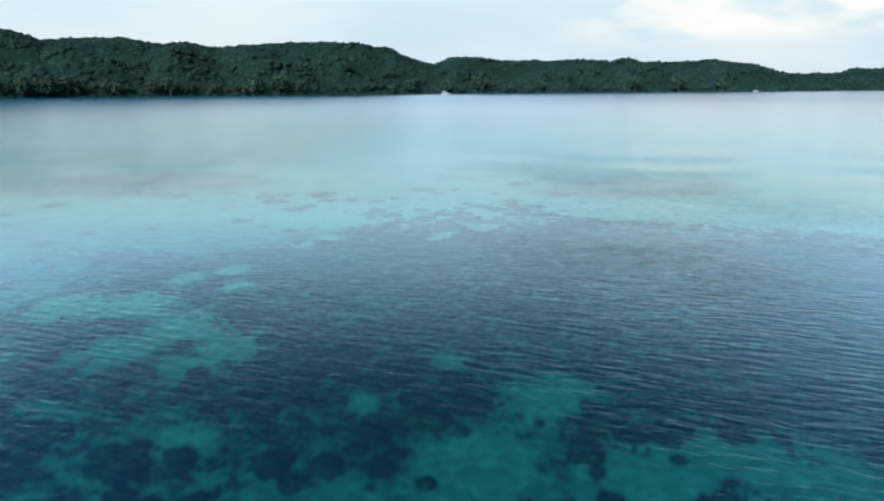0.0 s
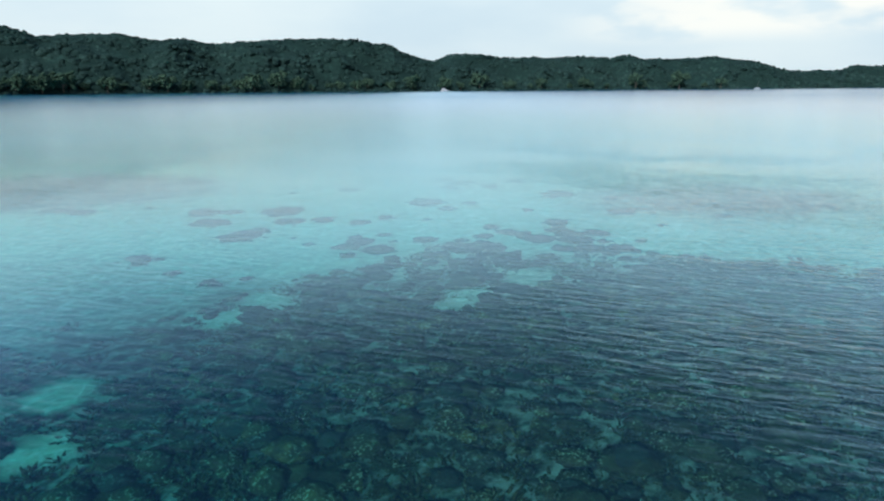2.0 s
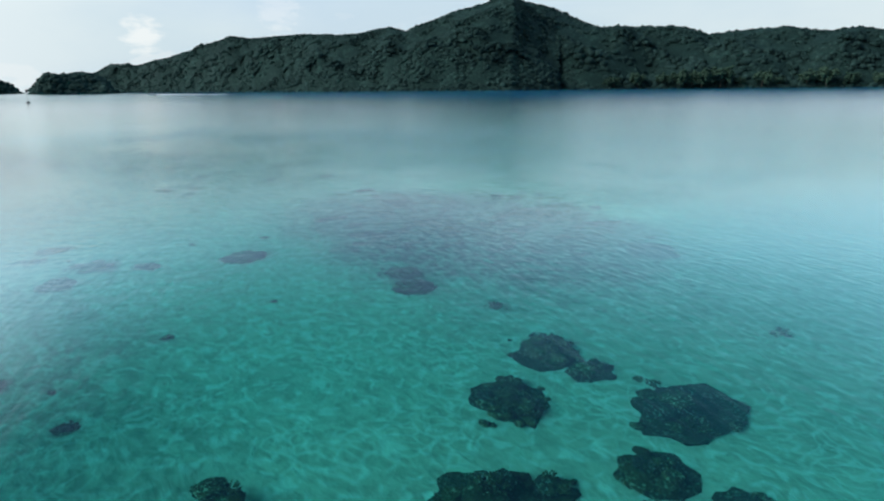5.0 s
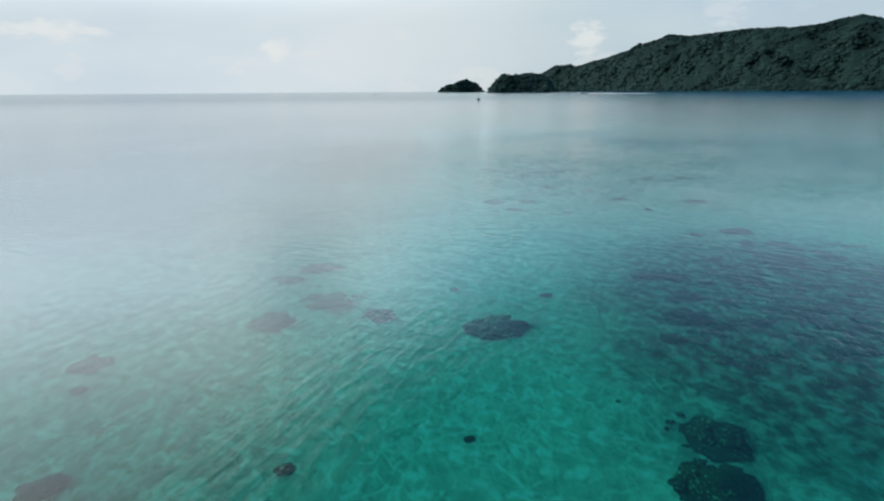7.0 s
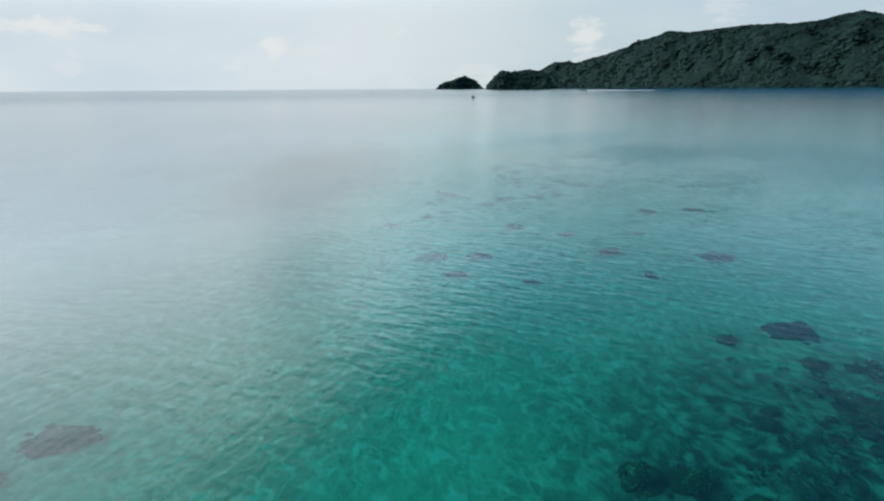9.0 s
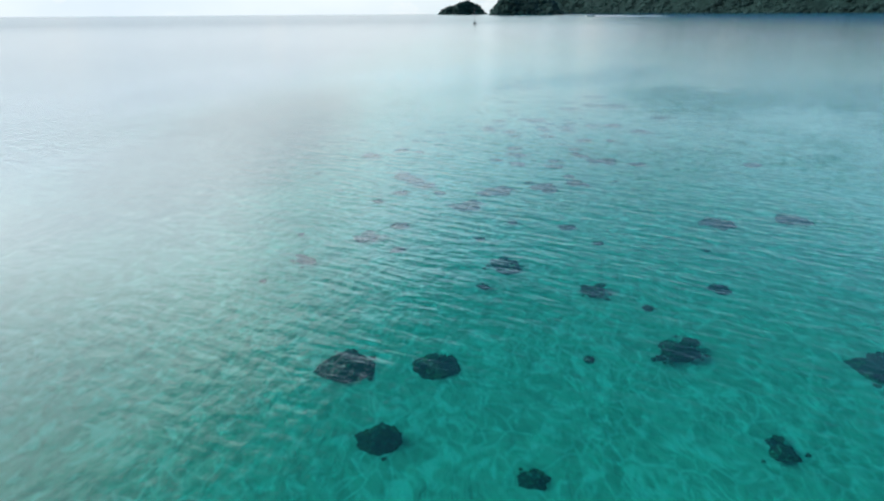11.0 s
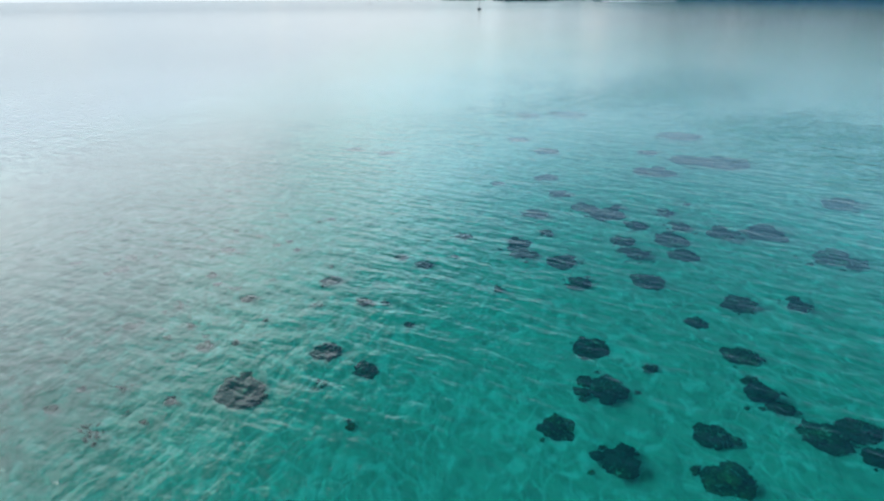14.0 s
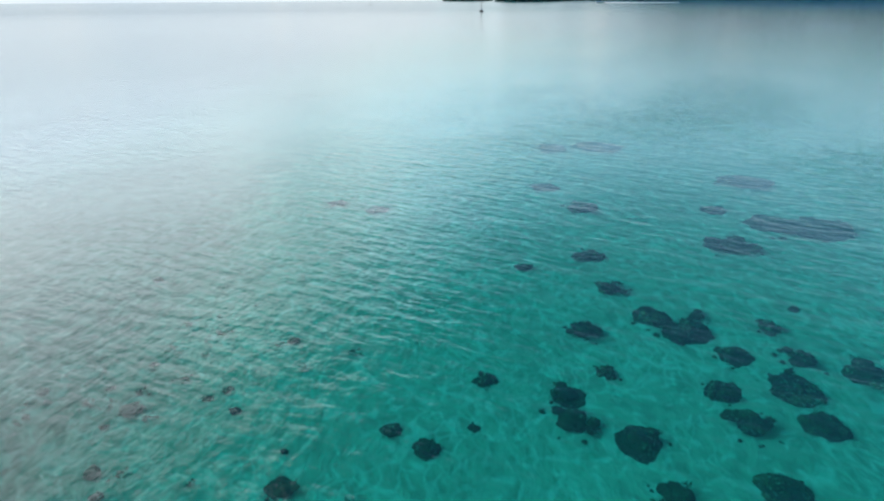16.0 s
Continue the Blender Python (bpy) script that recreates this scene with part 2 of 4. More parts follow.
def water_material():
    m = Nodes("lagoon water")
    # two trains of wind ripples and a slow chop, each in patches
    w = m.warp(0.35, 0.6)
    one = m.noise(6.0, 3, 0.5, m.turned(20, (0.30, 1.2, 1), w))
    two = m.noise(4.4, 3, 0.5, m.turned(-58, (0.42, 1.2, 1), w))
    big_one = m.noise(2.2, 2, 0.5, m.turned(17, (0.22, 1.2, 1), w))
    big_two = m.noise(2.2, 2, 0.5, m.turned(-52, (0.42, 1.2, 1), w))
    fine = m.noise(10.0, 3, 0.55, w)
    px = m.axis(0)
    side = m.span(px, -22.0, -8.0)
    much_one = m.math("ADD", m.math("MULTIPLY", side, 0.75), 0.25)
    much_two = m.math("SUBTRACT", 1.0, m.math("MULTIPLY", side, 0.7))
    train = m.math("ADD", m.math("MULTIPLY", one, much_one), m.math("MULTIPLY", two, much_two))
    swell = m.math("ADD", m.math("MULTIPLY", big_one, much_one), m.math("MULTIPLY", big_two, much_two))
    patch = m.span(m.noise(0.075, 3, 0.5, m.turned(20, (1, 1.6, 1))), 0.40, 0.60, 0.45, 1.25)
    h = m.math("MULTIPLY", train, patch)
    h = m.math("ADD", m.math("MULTIPLY", h, 0.85), m.math("MULTIPLY", swell, 0.4))
    h = m.math("ADD", h, m.math("MULTIPLY", fine, 0.17))
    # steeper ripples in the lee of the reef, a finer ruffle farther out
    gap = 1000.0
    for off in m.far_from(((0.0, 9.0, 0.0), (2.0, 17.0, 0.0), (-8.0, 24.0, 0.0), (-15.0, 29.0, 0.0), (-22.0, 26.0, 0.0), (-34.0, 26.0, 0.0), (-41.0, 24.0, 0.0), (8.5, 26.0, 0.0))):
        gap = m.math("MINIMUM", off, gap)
    steep = m.span(gap, 8.0, 40.0, WAVE, WAVE * 0.4)
    away_y = m.math("MAXIMUM", m.math("SUBTRACT", m.axis(1), 34.0), 0.0)
    ruffle = m.math("ADD", m.span(gap, 3.0, 30.0, 0.13, 0.18), m.math("DIVIDE", m.math("MULTIPLY", m.math("DIVIDE", away_y, m.math("ADD", away_y, 40.0)), 0.09), m.math("ADD", 1.0, m.math("MULTIPLY", px, m.math("MULTIPLY", px, 0.0002)))))
    steep = m.math("MULTIPLY", steep, m.math("MULTIPLY", m.span(px, -35.0, -21.0, 1.65, 0.85), m.math("MAXIMUM", m.math("ADD", 1.0, m.math("MULTIPLY", m.math("SUBTRACT", m.span(px, 0.0, 7.0, -0.2, 0.5), m.span(m.axis(1), 15.0, 20.0, 0.0, 0.3)), m.span(m.axis(1), 6.0, 13.0))), m.span(px, -14.0, -9.0, 1.0, 0.0))))
    normal = m.bump(h, 1.0, steep)
    under = m.bump(h, 0.18, steep)
    # clear over the shallow sand, bluer where the bed falls away
    blue = m.span(m.math("ADD", m.axis(1), m.math("MULTIPLY", m.noise(0.12, 2), 4.0)), 9.5, 14.0, 1.0, 0.0)
    green = m.span(m.math("ADD", px, m.math("MULTIPLY", m.noise(0.06, 2), 10.0)), -10.0, 4.0, 1.0, 0.0)
    tint = m.mix(blue, TINT_SAND, TINT_BLUE)
    tint = m.mix(green, tint, TINT_GREEN)
    soft = m.math("MULTIPLY", m.math("SUBTRACT", m.noise(0.14, 3, 0.55), 0.5), 9.0)
    drift = m.math("ADD", px, m.math("MULTIPLY", soft, 0.6))
    mid = m.math("MULTIPLY", m.span(m.math("ADD", px, soft), -25.0, -17.0), m.math("MULTIPLY", m.span(px, -12.0, -6.0, 1.0, 0.0), m.span(m.math("ADD", m.axis(1), soft), 32.0, 38.0, 1.0, 0.0)))
    tint = m.mix(mid, tint, TINT_MOSS)
    # darker, greyer tint towards low y, past x = -13
    tint = m.mix(m.math("MULTIPLY", m.span(drift, -22.0, -13.0, 0.85, 0.0), m.span(m.math("ADD", m.axis(1), m.math("MULTIPLY", soft, 0.3)), 19.5, 24.2, 1.0, 0.0)), tint, TINT_DULL)
    shoal = m.math("MINIMUM", *m.far_from(((1.0, 17.0, 0.0), (2.0, 13.5, 0.0))))
    tint = m.mix(m.span(m.math("ADD", shoal, m.math("MULTIPLY", soft, 0.2)), 2.0, 4.8, 0.9, 0.0), tint, TINT_SHOAL)
    m.n.remove(m.bsdf)
    deep = m.n.new("ShaderNodeBsdfRefraction")
    m.put(deep.inputs["Color"], tint).put(deep.inputs["IOR"], 1.33).put(deep.inputs["Roughness"], m.math("ADD", m.span(m.axis(1), 8.5, 13.0, 0.13, 0.0), m.span(px, -14.0, -2.0, 0.08, 0.045))).put(deep.inputs["Normal"], under)
    gloss = m.n.new("ShaderNodeBsdfGlossy")
    gloss.distribution = "BECKMANN"
    m.put(gloss.inputs["Color"], (1.0, 1.0, 1.0)).put(gloss.inputs["Roughness"], ruffle).put(gloss.inputs["Normal"], normal)
    edge = m.n.new("ShaderNodeFresnel")
    m.put(edge.inputs["IOR"], m.math("SUBTRACT", m.span(gap, 3.0, 20.0, 1.36, 1.68), m.span(gap, 60.0, 240.0, 0.0, 0.36))).put(edge.inputs["Normal"], normal)
    both = m.n.new("ShaderNodeMixShader")
    # scattered light put in as a diffuse colour, thicker away from the spots
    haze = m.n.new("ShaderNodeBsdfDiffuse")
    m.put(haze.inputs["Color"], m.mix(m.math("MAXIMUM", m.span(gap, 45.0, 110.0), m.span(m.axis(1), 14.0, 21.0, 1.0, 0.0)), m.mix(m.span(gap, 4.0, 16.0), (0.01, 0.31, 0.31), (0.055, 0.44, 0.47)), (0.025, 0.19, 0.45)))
    veil = m.n.new("ShaderNodeMixShader")
    m.put(veil.inputs[0], m.math("ADD", m.math("MULTIPLY", m.span(gap, 3.5, 16.0, 0.03, 1.0), m.math("MAXIMUM", m.span(drift, -15.0, -1.0, 0.25, 0.54), m.span(m.math("ADD", m.axis(1), m.math("MULTIPLY", px, 0.12)), 45.0, 160.0, 0.0, 0.55))), m.math("MAXIMUM", m.math("MAXIMUM", m.math("ADD", m.span(drift, -14.0, -6.0, 0.06, 0.0), m.math("MULTIPLY", m.span(m.axis(1), 20.0, 24.0, 0.02, 0.0), m.math("MULTIPLY", m.span(px, -14.0, -9.0, 1.0, 0.0), m.span(px, -30.0, -25.0)))), m.span(m.axis(1), 9.0, 14.0, 0.02, 0.0)), m.math("MULTIPLY", m.span(m.axis(1), 23.0, 31.0, 0.0, 0.32), m.span(px, -13.0, -7.0))))).put(veil.inputs[1], deep.outputs[0]).put(veil.inputs[2], haze.outputs[0])
    m.put(both.inputs[0], m.math("MULTIPLY", edge.outputs[0], m.span(gap, 50.0, 300.0, 1.0, 0.74))).put(both.inputs[1], veil.outputs[0]).put(both.inputs[2], gloss.outputs[0])
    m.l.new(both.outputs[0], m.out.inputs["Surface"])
    return m.mat


# bare sand among the old reef: x, y and radius
CLEARINGS = [
    (1.75, 19.2, 0.85), (0.5, 18.2, 0.6), (0.1, 17.7, 0.6), (1.9, 20.6, 0.4), (2.4, 21.5, 0.6), (-3.3, 18.0, 0.7), (-3.8, 17.2, 0.6),
    (-4.6, 13.4, 0.45), (-5.1, 14.7, 0.5), (-4.8, 10.9, 0.9), (-3.6, 10.0, 0.9), (-4.3, 9.3, 0.6), (0.4, 9.6, 0.4), (-6.5, 12.2, 1.1),
    (-6.1, 14.1, 0.6), (2.3, 8.6, 0.6), (0.8, 6.8, 1.1), (1.8, 8.2, 0.8), (3.1, 6.6, 1.2), (4.3, 6.7, 1.0), (5.4, 6.5, 0.9),
    (-7.6, 12.1, 1.2), (-5.8, 9.9, 0.8), (-1.0, 8.3, 0.3), (-3.5, 7.4, 0.5),
]


def sand_material():
    m = Nodes("coral sand")
    w = m.warp(0.5, 0.9)
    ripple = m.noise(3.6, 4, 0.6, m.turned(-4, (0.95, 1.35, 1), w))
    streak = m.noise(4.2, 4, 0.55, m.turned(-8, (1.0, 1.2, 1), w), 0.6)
    grain = m.noise(60, 2)
    blotch = m.noise(0.5, 5, 0.6)
    caustic = m.voronoi(3.4, m.mapped(-5, (0.85, 1.4, 1.0), m.warp(0.9, 1.1)), "DISTANCE_TO_EDGE")
    weed = m.span(m.noise(1.1, 5, 0.65, w), 0.60, 0.74, 0.0, 0.5)
    col = m.mix(blotch, (0.52, 0.50, 0.42), (0.74, 0.71, 0.60))
    # ripple troughs, then caustic light painted as pale streaks and a net
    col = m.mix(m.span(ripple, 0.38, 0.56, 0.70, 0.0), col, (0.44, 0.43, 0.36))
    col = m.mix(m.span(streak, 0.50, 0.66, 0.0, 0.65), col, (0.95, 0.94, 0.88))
    col = m.mix(m.math("MULTIPLY", m.span(caustic, 0.0, 0.11, 0.5, 0.0), m.span(m.noise(0.8, 2), 0.35, 0.65)), col, (0.95, 0.94, 0.88))
    col = m.mix(weed, col, (0.36, 0.37, 0.30))
    # dark reef floor, rubble and algae, and a plain darker stretch at (-11.5, 16.5)
    clearing = 1.0
    for hollow, (cx, cy, wide) in zip(m.far_from([(c[0], c[1], 0.0) for c in CLEARINGS]), CLEARINGS):
        clearing = m.math("MULTIPLY", m.span(hollow, wide * 0.5, wide * 1.3), clearing)
    for cx, cy, sx, inner, outer, much in ((2.5, 12.5, 0.62, 6.8, 9.6, 0.96), (-41.0, 19.4, 0.28, 3.8, 5.6, 0.65), (-14.6, 29.8, 0.66, 4.2, 7.0, 0.92), (9.0, 27.5, 0.75, 3.6, 6.2, 0.8), (-11.5, 16.5, 0.50, 4.0, 7.5, 0.5)):
        off = m.n.new("ShaderNodeVectorMath")
        off.operation = "DISTANCE"
        m.put(off.inputs[0], m.mapped(0, (sx, 1.0, 0.0))).put(off.inputs[1], (cx * sx, cy, 0.0))
        bank = m.span(m.math("ADD", off.outputs["Value"], m.math("MULTIPLY", blotch, 3.0)), inner, outer, much, 0.0)
        bank = m.math("MULTIPLY", bank, clearing)
        col = m.mix(m.math("MULTIPLY", bank, m.span(m.math("ADD", m.math("MULTIPLY", ripple, 0.6), m.math("MULTIPLY", streak, 0.4)), 0.40, 0.60, 1.0, 0.55)), col, (0.036, 0.040, 0.030))
    h = m.math("ADD", m.math("MULTIPLY", ripple, 0.7), m.math("MULTIPLY", grain, 0.05))
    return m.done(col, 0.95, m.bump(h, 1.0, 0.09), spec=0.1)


def coral_material(name, dark, light, tip):
    m = Nodes(name)
    n1 = m.noise(7, 5, 0.6)
    n2 = m.noise(24, 4, 0.65)
    col = m.mix(n1, dark, light)
    col = m.mix(m.math("MULTIPLY", m.chance(), 0.3), col, dark)
    col = m.mix(m.math("MULTIPLY", m.island(), 0.35), col, dark)
    cover = m.span(m.noise(1.1, 3, 0.6), 0.50, 0.62)
    crust = m.mix(n2, tuple(c * 0.5 for c in light), (0.46, 0.33, 0.13))
    col = m.mix(m.math("MULTIPLY", m.math("MULTIPLY", cover, m.span(n1, 0.42, 0.60)), 0.75), col, crust)
    col = m.mix(m.math("MULTIPLY", m.span(n2, 0.53, 0.62, 0.0, 0.95), m.span(m.noise(2.2, 3, 0.6), 0.42, 0.62, 0.05, 1.0)), col, tip)
    return m.done(col, 0.9, m.bump(m.math("ADD", n2, m.math("MULTIPLY", n1, 2.0)), 0.8, 0.05), spec=0.15)


def forest_material(name, dark, light):
    m = Nodes(name)
    leaf = m.noise(0.35, 5, 0.7)
    clump = m.noise(0.10, 4, 0.65)
    stand = m.noise(0.014, 3, 0.6)
    col = m.mix(m.math("ADD", 0.2, m.math("MULTIPLY", m.island(), 0.6)), dark, light)
    col = m.mix(m.span(leaf, 0.40, 0.62, 0.0, 0.7), col, tuple(c * 0.55 for c in dark))
    col = m.mix(m.span(clump, 0.50, 0.68, 0.0, 0.7), col, tuple(c * 1.5 for c in light))
    col = m.mix(m.span(stand, 0.40, 0.65, 0.0, 0.6), col, tuple(c * 0.8 for c in dark))
    return m.done(col, 0.9, m.bump(leaf, 0.6, 1.5), spec=0.1)


def plain_material(name, a, b, rough, scale=4.0, metal=0.0):
    m = Nodes(name)
    n = m.noise(scale, 4, 0.6)
    return m.done(m.mix(n, a, b), rough, m.bump(n, 0.15, 0.01), metal)


WAVE = 0.018
TINT_SAND = (0.075, 0.49, 0.485)
TINT_BLUE = (0.008, 0.215, 0.215)
TINT_GREEN = (0.013, 0.385, 0.365)
TINT_DULL = (0.06, 0.23, 0.23)
TINT_SHOAL = (0.15, 0.50, 0.49)
TINT_MOSS = (0.018, 0.46, 0.405)
M_WATER = water_material()
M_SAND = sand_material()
M_BROWN = coral_material("brown coral", (0.026, 0.023, 0.015), (0.24, 0.20, 0.11), (0.60, 0.55, 0.38))
M_TWIG = coral_material("pale staghorn tips", (0.10, 0.095, 0.05), (0.40, 0.36, 0.20), (0.62, 0.60, 0.44))
M_TURF = coral_material("algal turf and rubble", (0.04, 0.042, 0.03), (0.13, 0.13, 0.09), (0.34, 0.33, 0.26))
M_OLIVE = coral_material("olive coral", (0.030, 0.030, 0.015), (0.20, 0.175, 0.085), (0.50, 0.46, 0.33))
M_GREY = coral_material("grey coral", (0.032, 0.032, 0.028), (0.15, 0.15, 0.125), (0.36, 0.36, 0.31))
M_FOREST = forest_material("rainforest canopy", (0.015, 0.040, 0.037), (0.038, 0.082, 0.072))
M_SHORE = forest_material("shore trees", (0.034, 0.072, 0.050), (0.066, 0.120, 0.076))
M_SOIL = forest_material("undergrowth", (0.014, 0.038, 0.033), (0.024, 0.060, 0.052))
M_WHITE = plain_material("white gelcoat", (0.72, 0.74, 0.75), (0.82, 0.83, 0.83), 0.3)
M_GLASS = plain_material("dark tinted window", (0.02, 0.025, 0.03), (0.04, 0.045, 0.05), 0.15)
M_STEEL = plain_material("weathered galvanised steel", (0.20, 0.21, 0.21), (0.34, 0.34, 0.33), 0.5, 6.0, 0.6)
M_BLACK = plain_material("black rubber", (0.015, 0.015, 0.016), (0.035, 0.035, 0.034), 0.7, 5.0)
M_RED = plain_material("faded red paint", (0.25, 0.04, 0.03), (0.38, 0.08, 0.05), 0.6, 5.0)
M_FOAM = plain_material("white foam", (0.62, 0.68, 0.70), (0.85, 0.88, 0.88), 0.8, 1.2)
M_BARK = plain_material("grey bark", (0.10, 0.085, 0.065), (0.20, 0.17, 0.13), 0.9, 3.0)


# ---- mesh helpers ----
def mesh_of(name, verts, faces, material, smooth=True):
    me = bpy.data.meshes.new(name)
    me.from_pydata([tuple(v) for v in verts], [], [tuple(f) for f in faces])
    me.materials.append(material)
    if smooth:
        me.shade_smooth()
    me.update()
    return me


def from_bm(name, bm, material, smooth=True):
    me = bpy.data.meshes.new(name)
    bm.to_mesh(me)
    bm.free()
    me.materials.append(material)
    if smooth:
        me.shade_smooth()
    return me


def part(name, bm, material, parent, label="", smooth=False):
    ob = new(name, from_bm(name, bm, material, smooth))
    ob.parent = parent
    if label:
        ob["label"] = label
    return ob


def child(name, me, parent, m):
    ob = new(name, me)
    ob.parent = parent
    ob.matrix_basis = m
    return ob


def box(bm, x0, y0, z0, x1, y1, z1, bevel=0.0):
    r = bmesh.ops.create_cube(bm, size=1)
    bmesh.ops.transform(bm, matrix=Matrix.LocRotScale(((x0 + x1) / 2, (y0 + y1) / 2, (z0 + z1) / 2), None, (x1 - x0, y1 - y0, z1 - z0)), verts=r["verts"])
    if bevel:
        es = list({e for v in r["verts"] for e in v.link_edges})
        bmesh.ops.bevel(bm, geom=es, offset=bevel, segments=2, affect="EDGES")


def rod(bm, a, b, r0, r1=None, n=8):
    a, b = Vector(a), Vector(b)
    q = (b - a).to_track_quat("Z", "Y").to_matrix().to_4x4()
    bmesh.ops.create_cone(bm, cap_ends=True, segments=n, radius1=r0, radius2=r0 if r1 is None else r1, depth=(b - a).length,
                          matrix=Matrix.Translation((a + b) / 2) @ q)


def ico(sub):
    bm = bmesh.new()
    bmesh.ops.create_icosphere(bm, subdivisions=sub, radius=1)
    v = np.array([p.co[:] for p in bm.verts])
    f = np.array([[p.index for p in q.verts] for q in bm.faces])
    bm.free()
    return v, f


# ---- sea bed and water ----
def hash2(x, y, s):
    return noise.noise((x * s, y * s, 3.7 * s))


def bed_depth(x, y):
    """How far the sand lies under the water."""
    near = max(0.0, min(1.0, (11.5 - y) / 6.0)) if x > -12 else 0.0
    away = max(0.0, math.hypot(x + 15, y - 22) - 45.0)
    d = 1.42 + 0.10 * hash2(x, y, 0.21) + 0.05 * hash2(x, y, 0.7) + 0.7 * near
    shoal = max(0.0, 1.0 - math.hypot((x - 1.5) / 7.0, (y - 15.8) / 6.0) ** 2)
    return d + min(5.0, away * 0.02) - 0.32 * shoal


def spaced(lo, hi, step, far):
    a = list(np.arange(lo, hi + step / 2, step))
    d, x = step, lo
    pre, post = [], []
    while x > -far:
        d *= 1.35
        x -= d
        pre.append(x)
    d, x = step, hi
    while x < far:
        d *= 1.35
        x += d
        post.append(x)
    return pre[::-1] + a + post


def sea_bed():
    xs, ys = spaced(-60, 20, 0.5, 4700), spaced(0, 50, 0.5, 4700)
    verts = [(x, y, -bed_depth(x, y)) for y in ys for x in xs]
    n = len(xs)
    faces = [(j * n + i, j * n + i + 1, (j + 1) * n + i + 1, (j + 1) * n + i) for j in range(len(ys) - 1) for i in range(n - 1)]
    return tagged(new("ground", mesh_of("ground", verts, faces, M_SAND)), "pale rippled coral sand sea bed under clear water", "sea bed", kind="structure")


def sea():
    """One wide sheet of water, past the horizon on all sides."""
    verts = [(-15.0 + 10600 * math.sin(a), 22.0 + 10600 * math.cos(a), 0.0) for a in (radians(200), radians(80), radians(-40))]
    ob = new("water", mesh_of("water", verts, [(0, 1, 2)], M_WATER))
    ob.visible_shadow = False
    return tagged(ob, "clear turquoise lagoon water with small wind ripples", "water", kind="structure")


sea_bed()
sea()


# ---- wooded hills ----
def ridge(profile, az):
    """Shore distance and ridge height at a bearing, by the rows of a profile."""
    return np.interp(az, [p[0] for p in profile], [p[1] for p in profile]), np.interp(az, [p[0] for p in profile], [p[2] for p in profile])


ORIGIN = Vector((0.0, 12.0, 0.0))


def hill_point(profile, az, s, width, rough):
    """A point of a hill: s runs from the shore (0) over the ridge (1) to the far foot (2)."""
    d, h = ridge(profile, az)
    a = radians(az)
    far = d + width * s
    x, y = ORIGIN.x - math.sin(a) * far, ORIGIN.y + math.cos(a) * far
    up = (1 - (1 - min(s, 1.0)) ** 2.1) if s <= 1 else math.cos((s - 1) * math.pi / 2)
    z = h * up * far / (d + width)
    if 0.05 < s < 0.95:
        z *= 1 + 2.2 * rough * noise.noise((x * 0.011, y * 0.011, 0.3)) * (1 - s)
        z += (44 * noise.noise((x * 0.013, y * 0.013, 1.3)) + 20 * noise.noise((x * 0.035, y * 0.035, 5.1))) * (1 - s) * min(1.0, s * 4)
    return Vector((x, y, z - (0.5 if s == 0 else 0.0)))


FINE, COARSE = ico(2), ico(1)


def hill(name, label, profile, width, crown, count, seed):
    """A hill with a soil body and a canopy of single crowns."""
    rng = np.random.default_rng(seed)
    a0, a1 = profile[0][0], profile[-1][0]
    if a0 > a1:
        a0, a1 = a1, a0
    table = sorted(profile)
    na, ns = max(24, int(abs(a1 - a0) * 4)), 14
    verts, faces = [], []
    for i in range(na + 1):
        for j in range(ns + 1):
            verts.append(hill_point(table, a0 + (a1 - a0) * i / na, 2.0 * j / ns, width, 0.25))
    for i in range(na):
        for j in range(ns):
            k = i * (ns + 1) + j
            faces.append((k, k + ns + 1, k + ns + 2, k + 1))
    body = tagged(new(name, mesh_of(name, verts, faces, M_SOIL)), label, "hill", kind="structure")
    vs, fs, base = [], [], 0
    variants = []
    for k in range(16):
        ball, tris = FINE if k < 1 else COARSE
        off = np.array([noise.noise(Vector(v) * 1.7 + Vector((k * 7.3, 0, 0))) for v in ball])
        off2 = np.array([noise.noise(Vector(v) * 4.0 + Vector((0, k * 5.1, 0))) for v in ball])
        ragged = 0.08 * rng.normal(size=len(ball))
        variants.append((ball * (1 + 0.40 * off + 0.32 * off2 + ragged)[:, None] * (1.1, 1.1, 0.85), tris))
    for _ in range(count):
        az = a0 + (a1 - a0) * rng.random()
        s = rng.random() ** 1.25 * 1.04
        p = hill_point(table, az, s, width, 0.25)
        if p.z < 0 and s > 0.05:
            continue
        c = crown * (0.38 + 1.1 * rng.random() ** 2.2) * (0.8 + 0.3 * (1 - s))
        t = rng.random() * 6.283
        r = np.array([[math.cos(t), -math.sin(t), 0], [math.sin(t), math.cos(t), 0], [0, 0, 1]])
        shape, tris = variants[rng.integers(16)]
        v = shape @ r.T * (c, c, c * (0.7 + 0.4 * rng.random())) + (p.x, p.y, p.z - c * 0.4)
        vs.append(v)
        fs.append(tris + base)
        base += len(v)
    me = bpy.data.meshes.new("forest")
    V, Fc = np.concatenate(vs), np.concatenate(fs)
    me.vertices.add(len(V))
    me.vertices.foreach_set("co", V.ravel().astype(np.float32))
    me.loops.add(len(Fc) * 3)
    me.loops.foreach_set("vertex_index", Fc.ravel().astype(np.int32))
    me.polygons.add(len(Fc))
    me.polygons.foreach_set("loop_start", np.arange(0, len(Fc) * 3, 3, dtype=np.int32))
    me.shade_smooth()
    me.update(calc_edges=True)
    me.materials.append(M_FOREST)
    tagged(new("forest", me), "dense dark green rainforest canopy on a hill", "forest", kind="stuff")
    return body


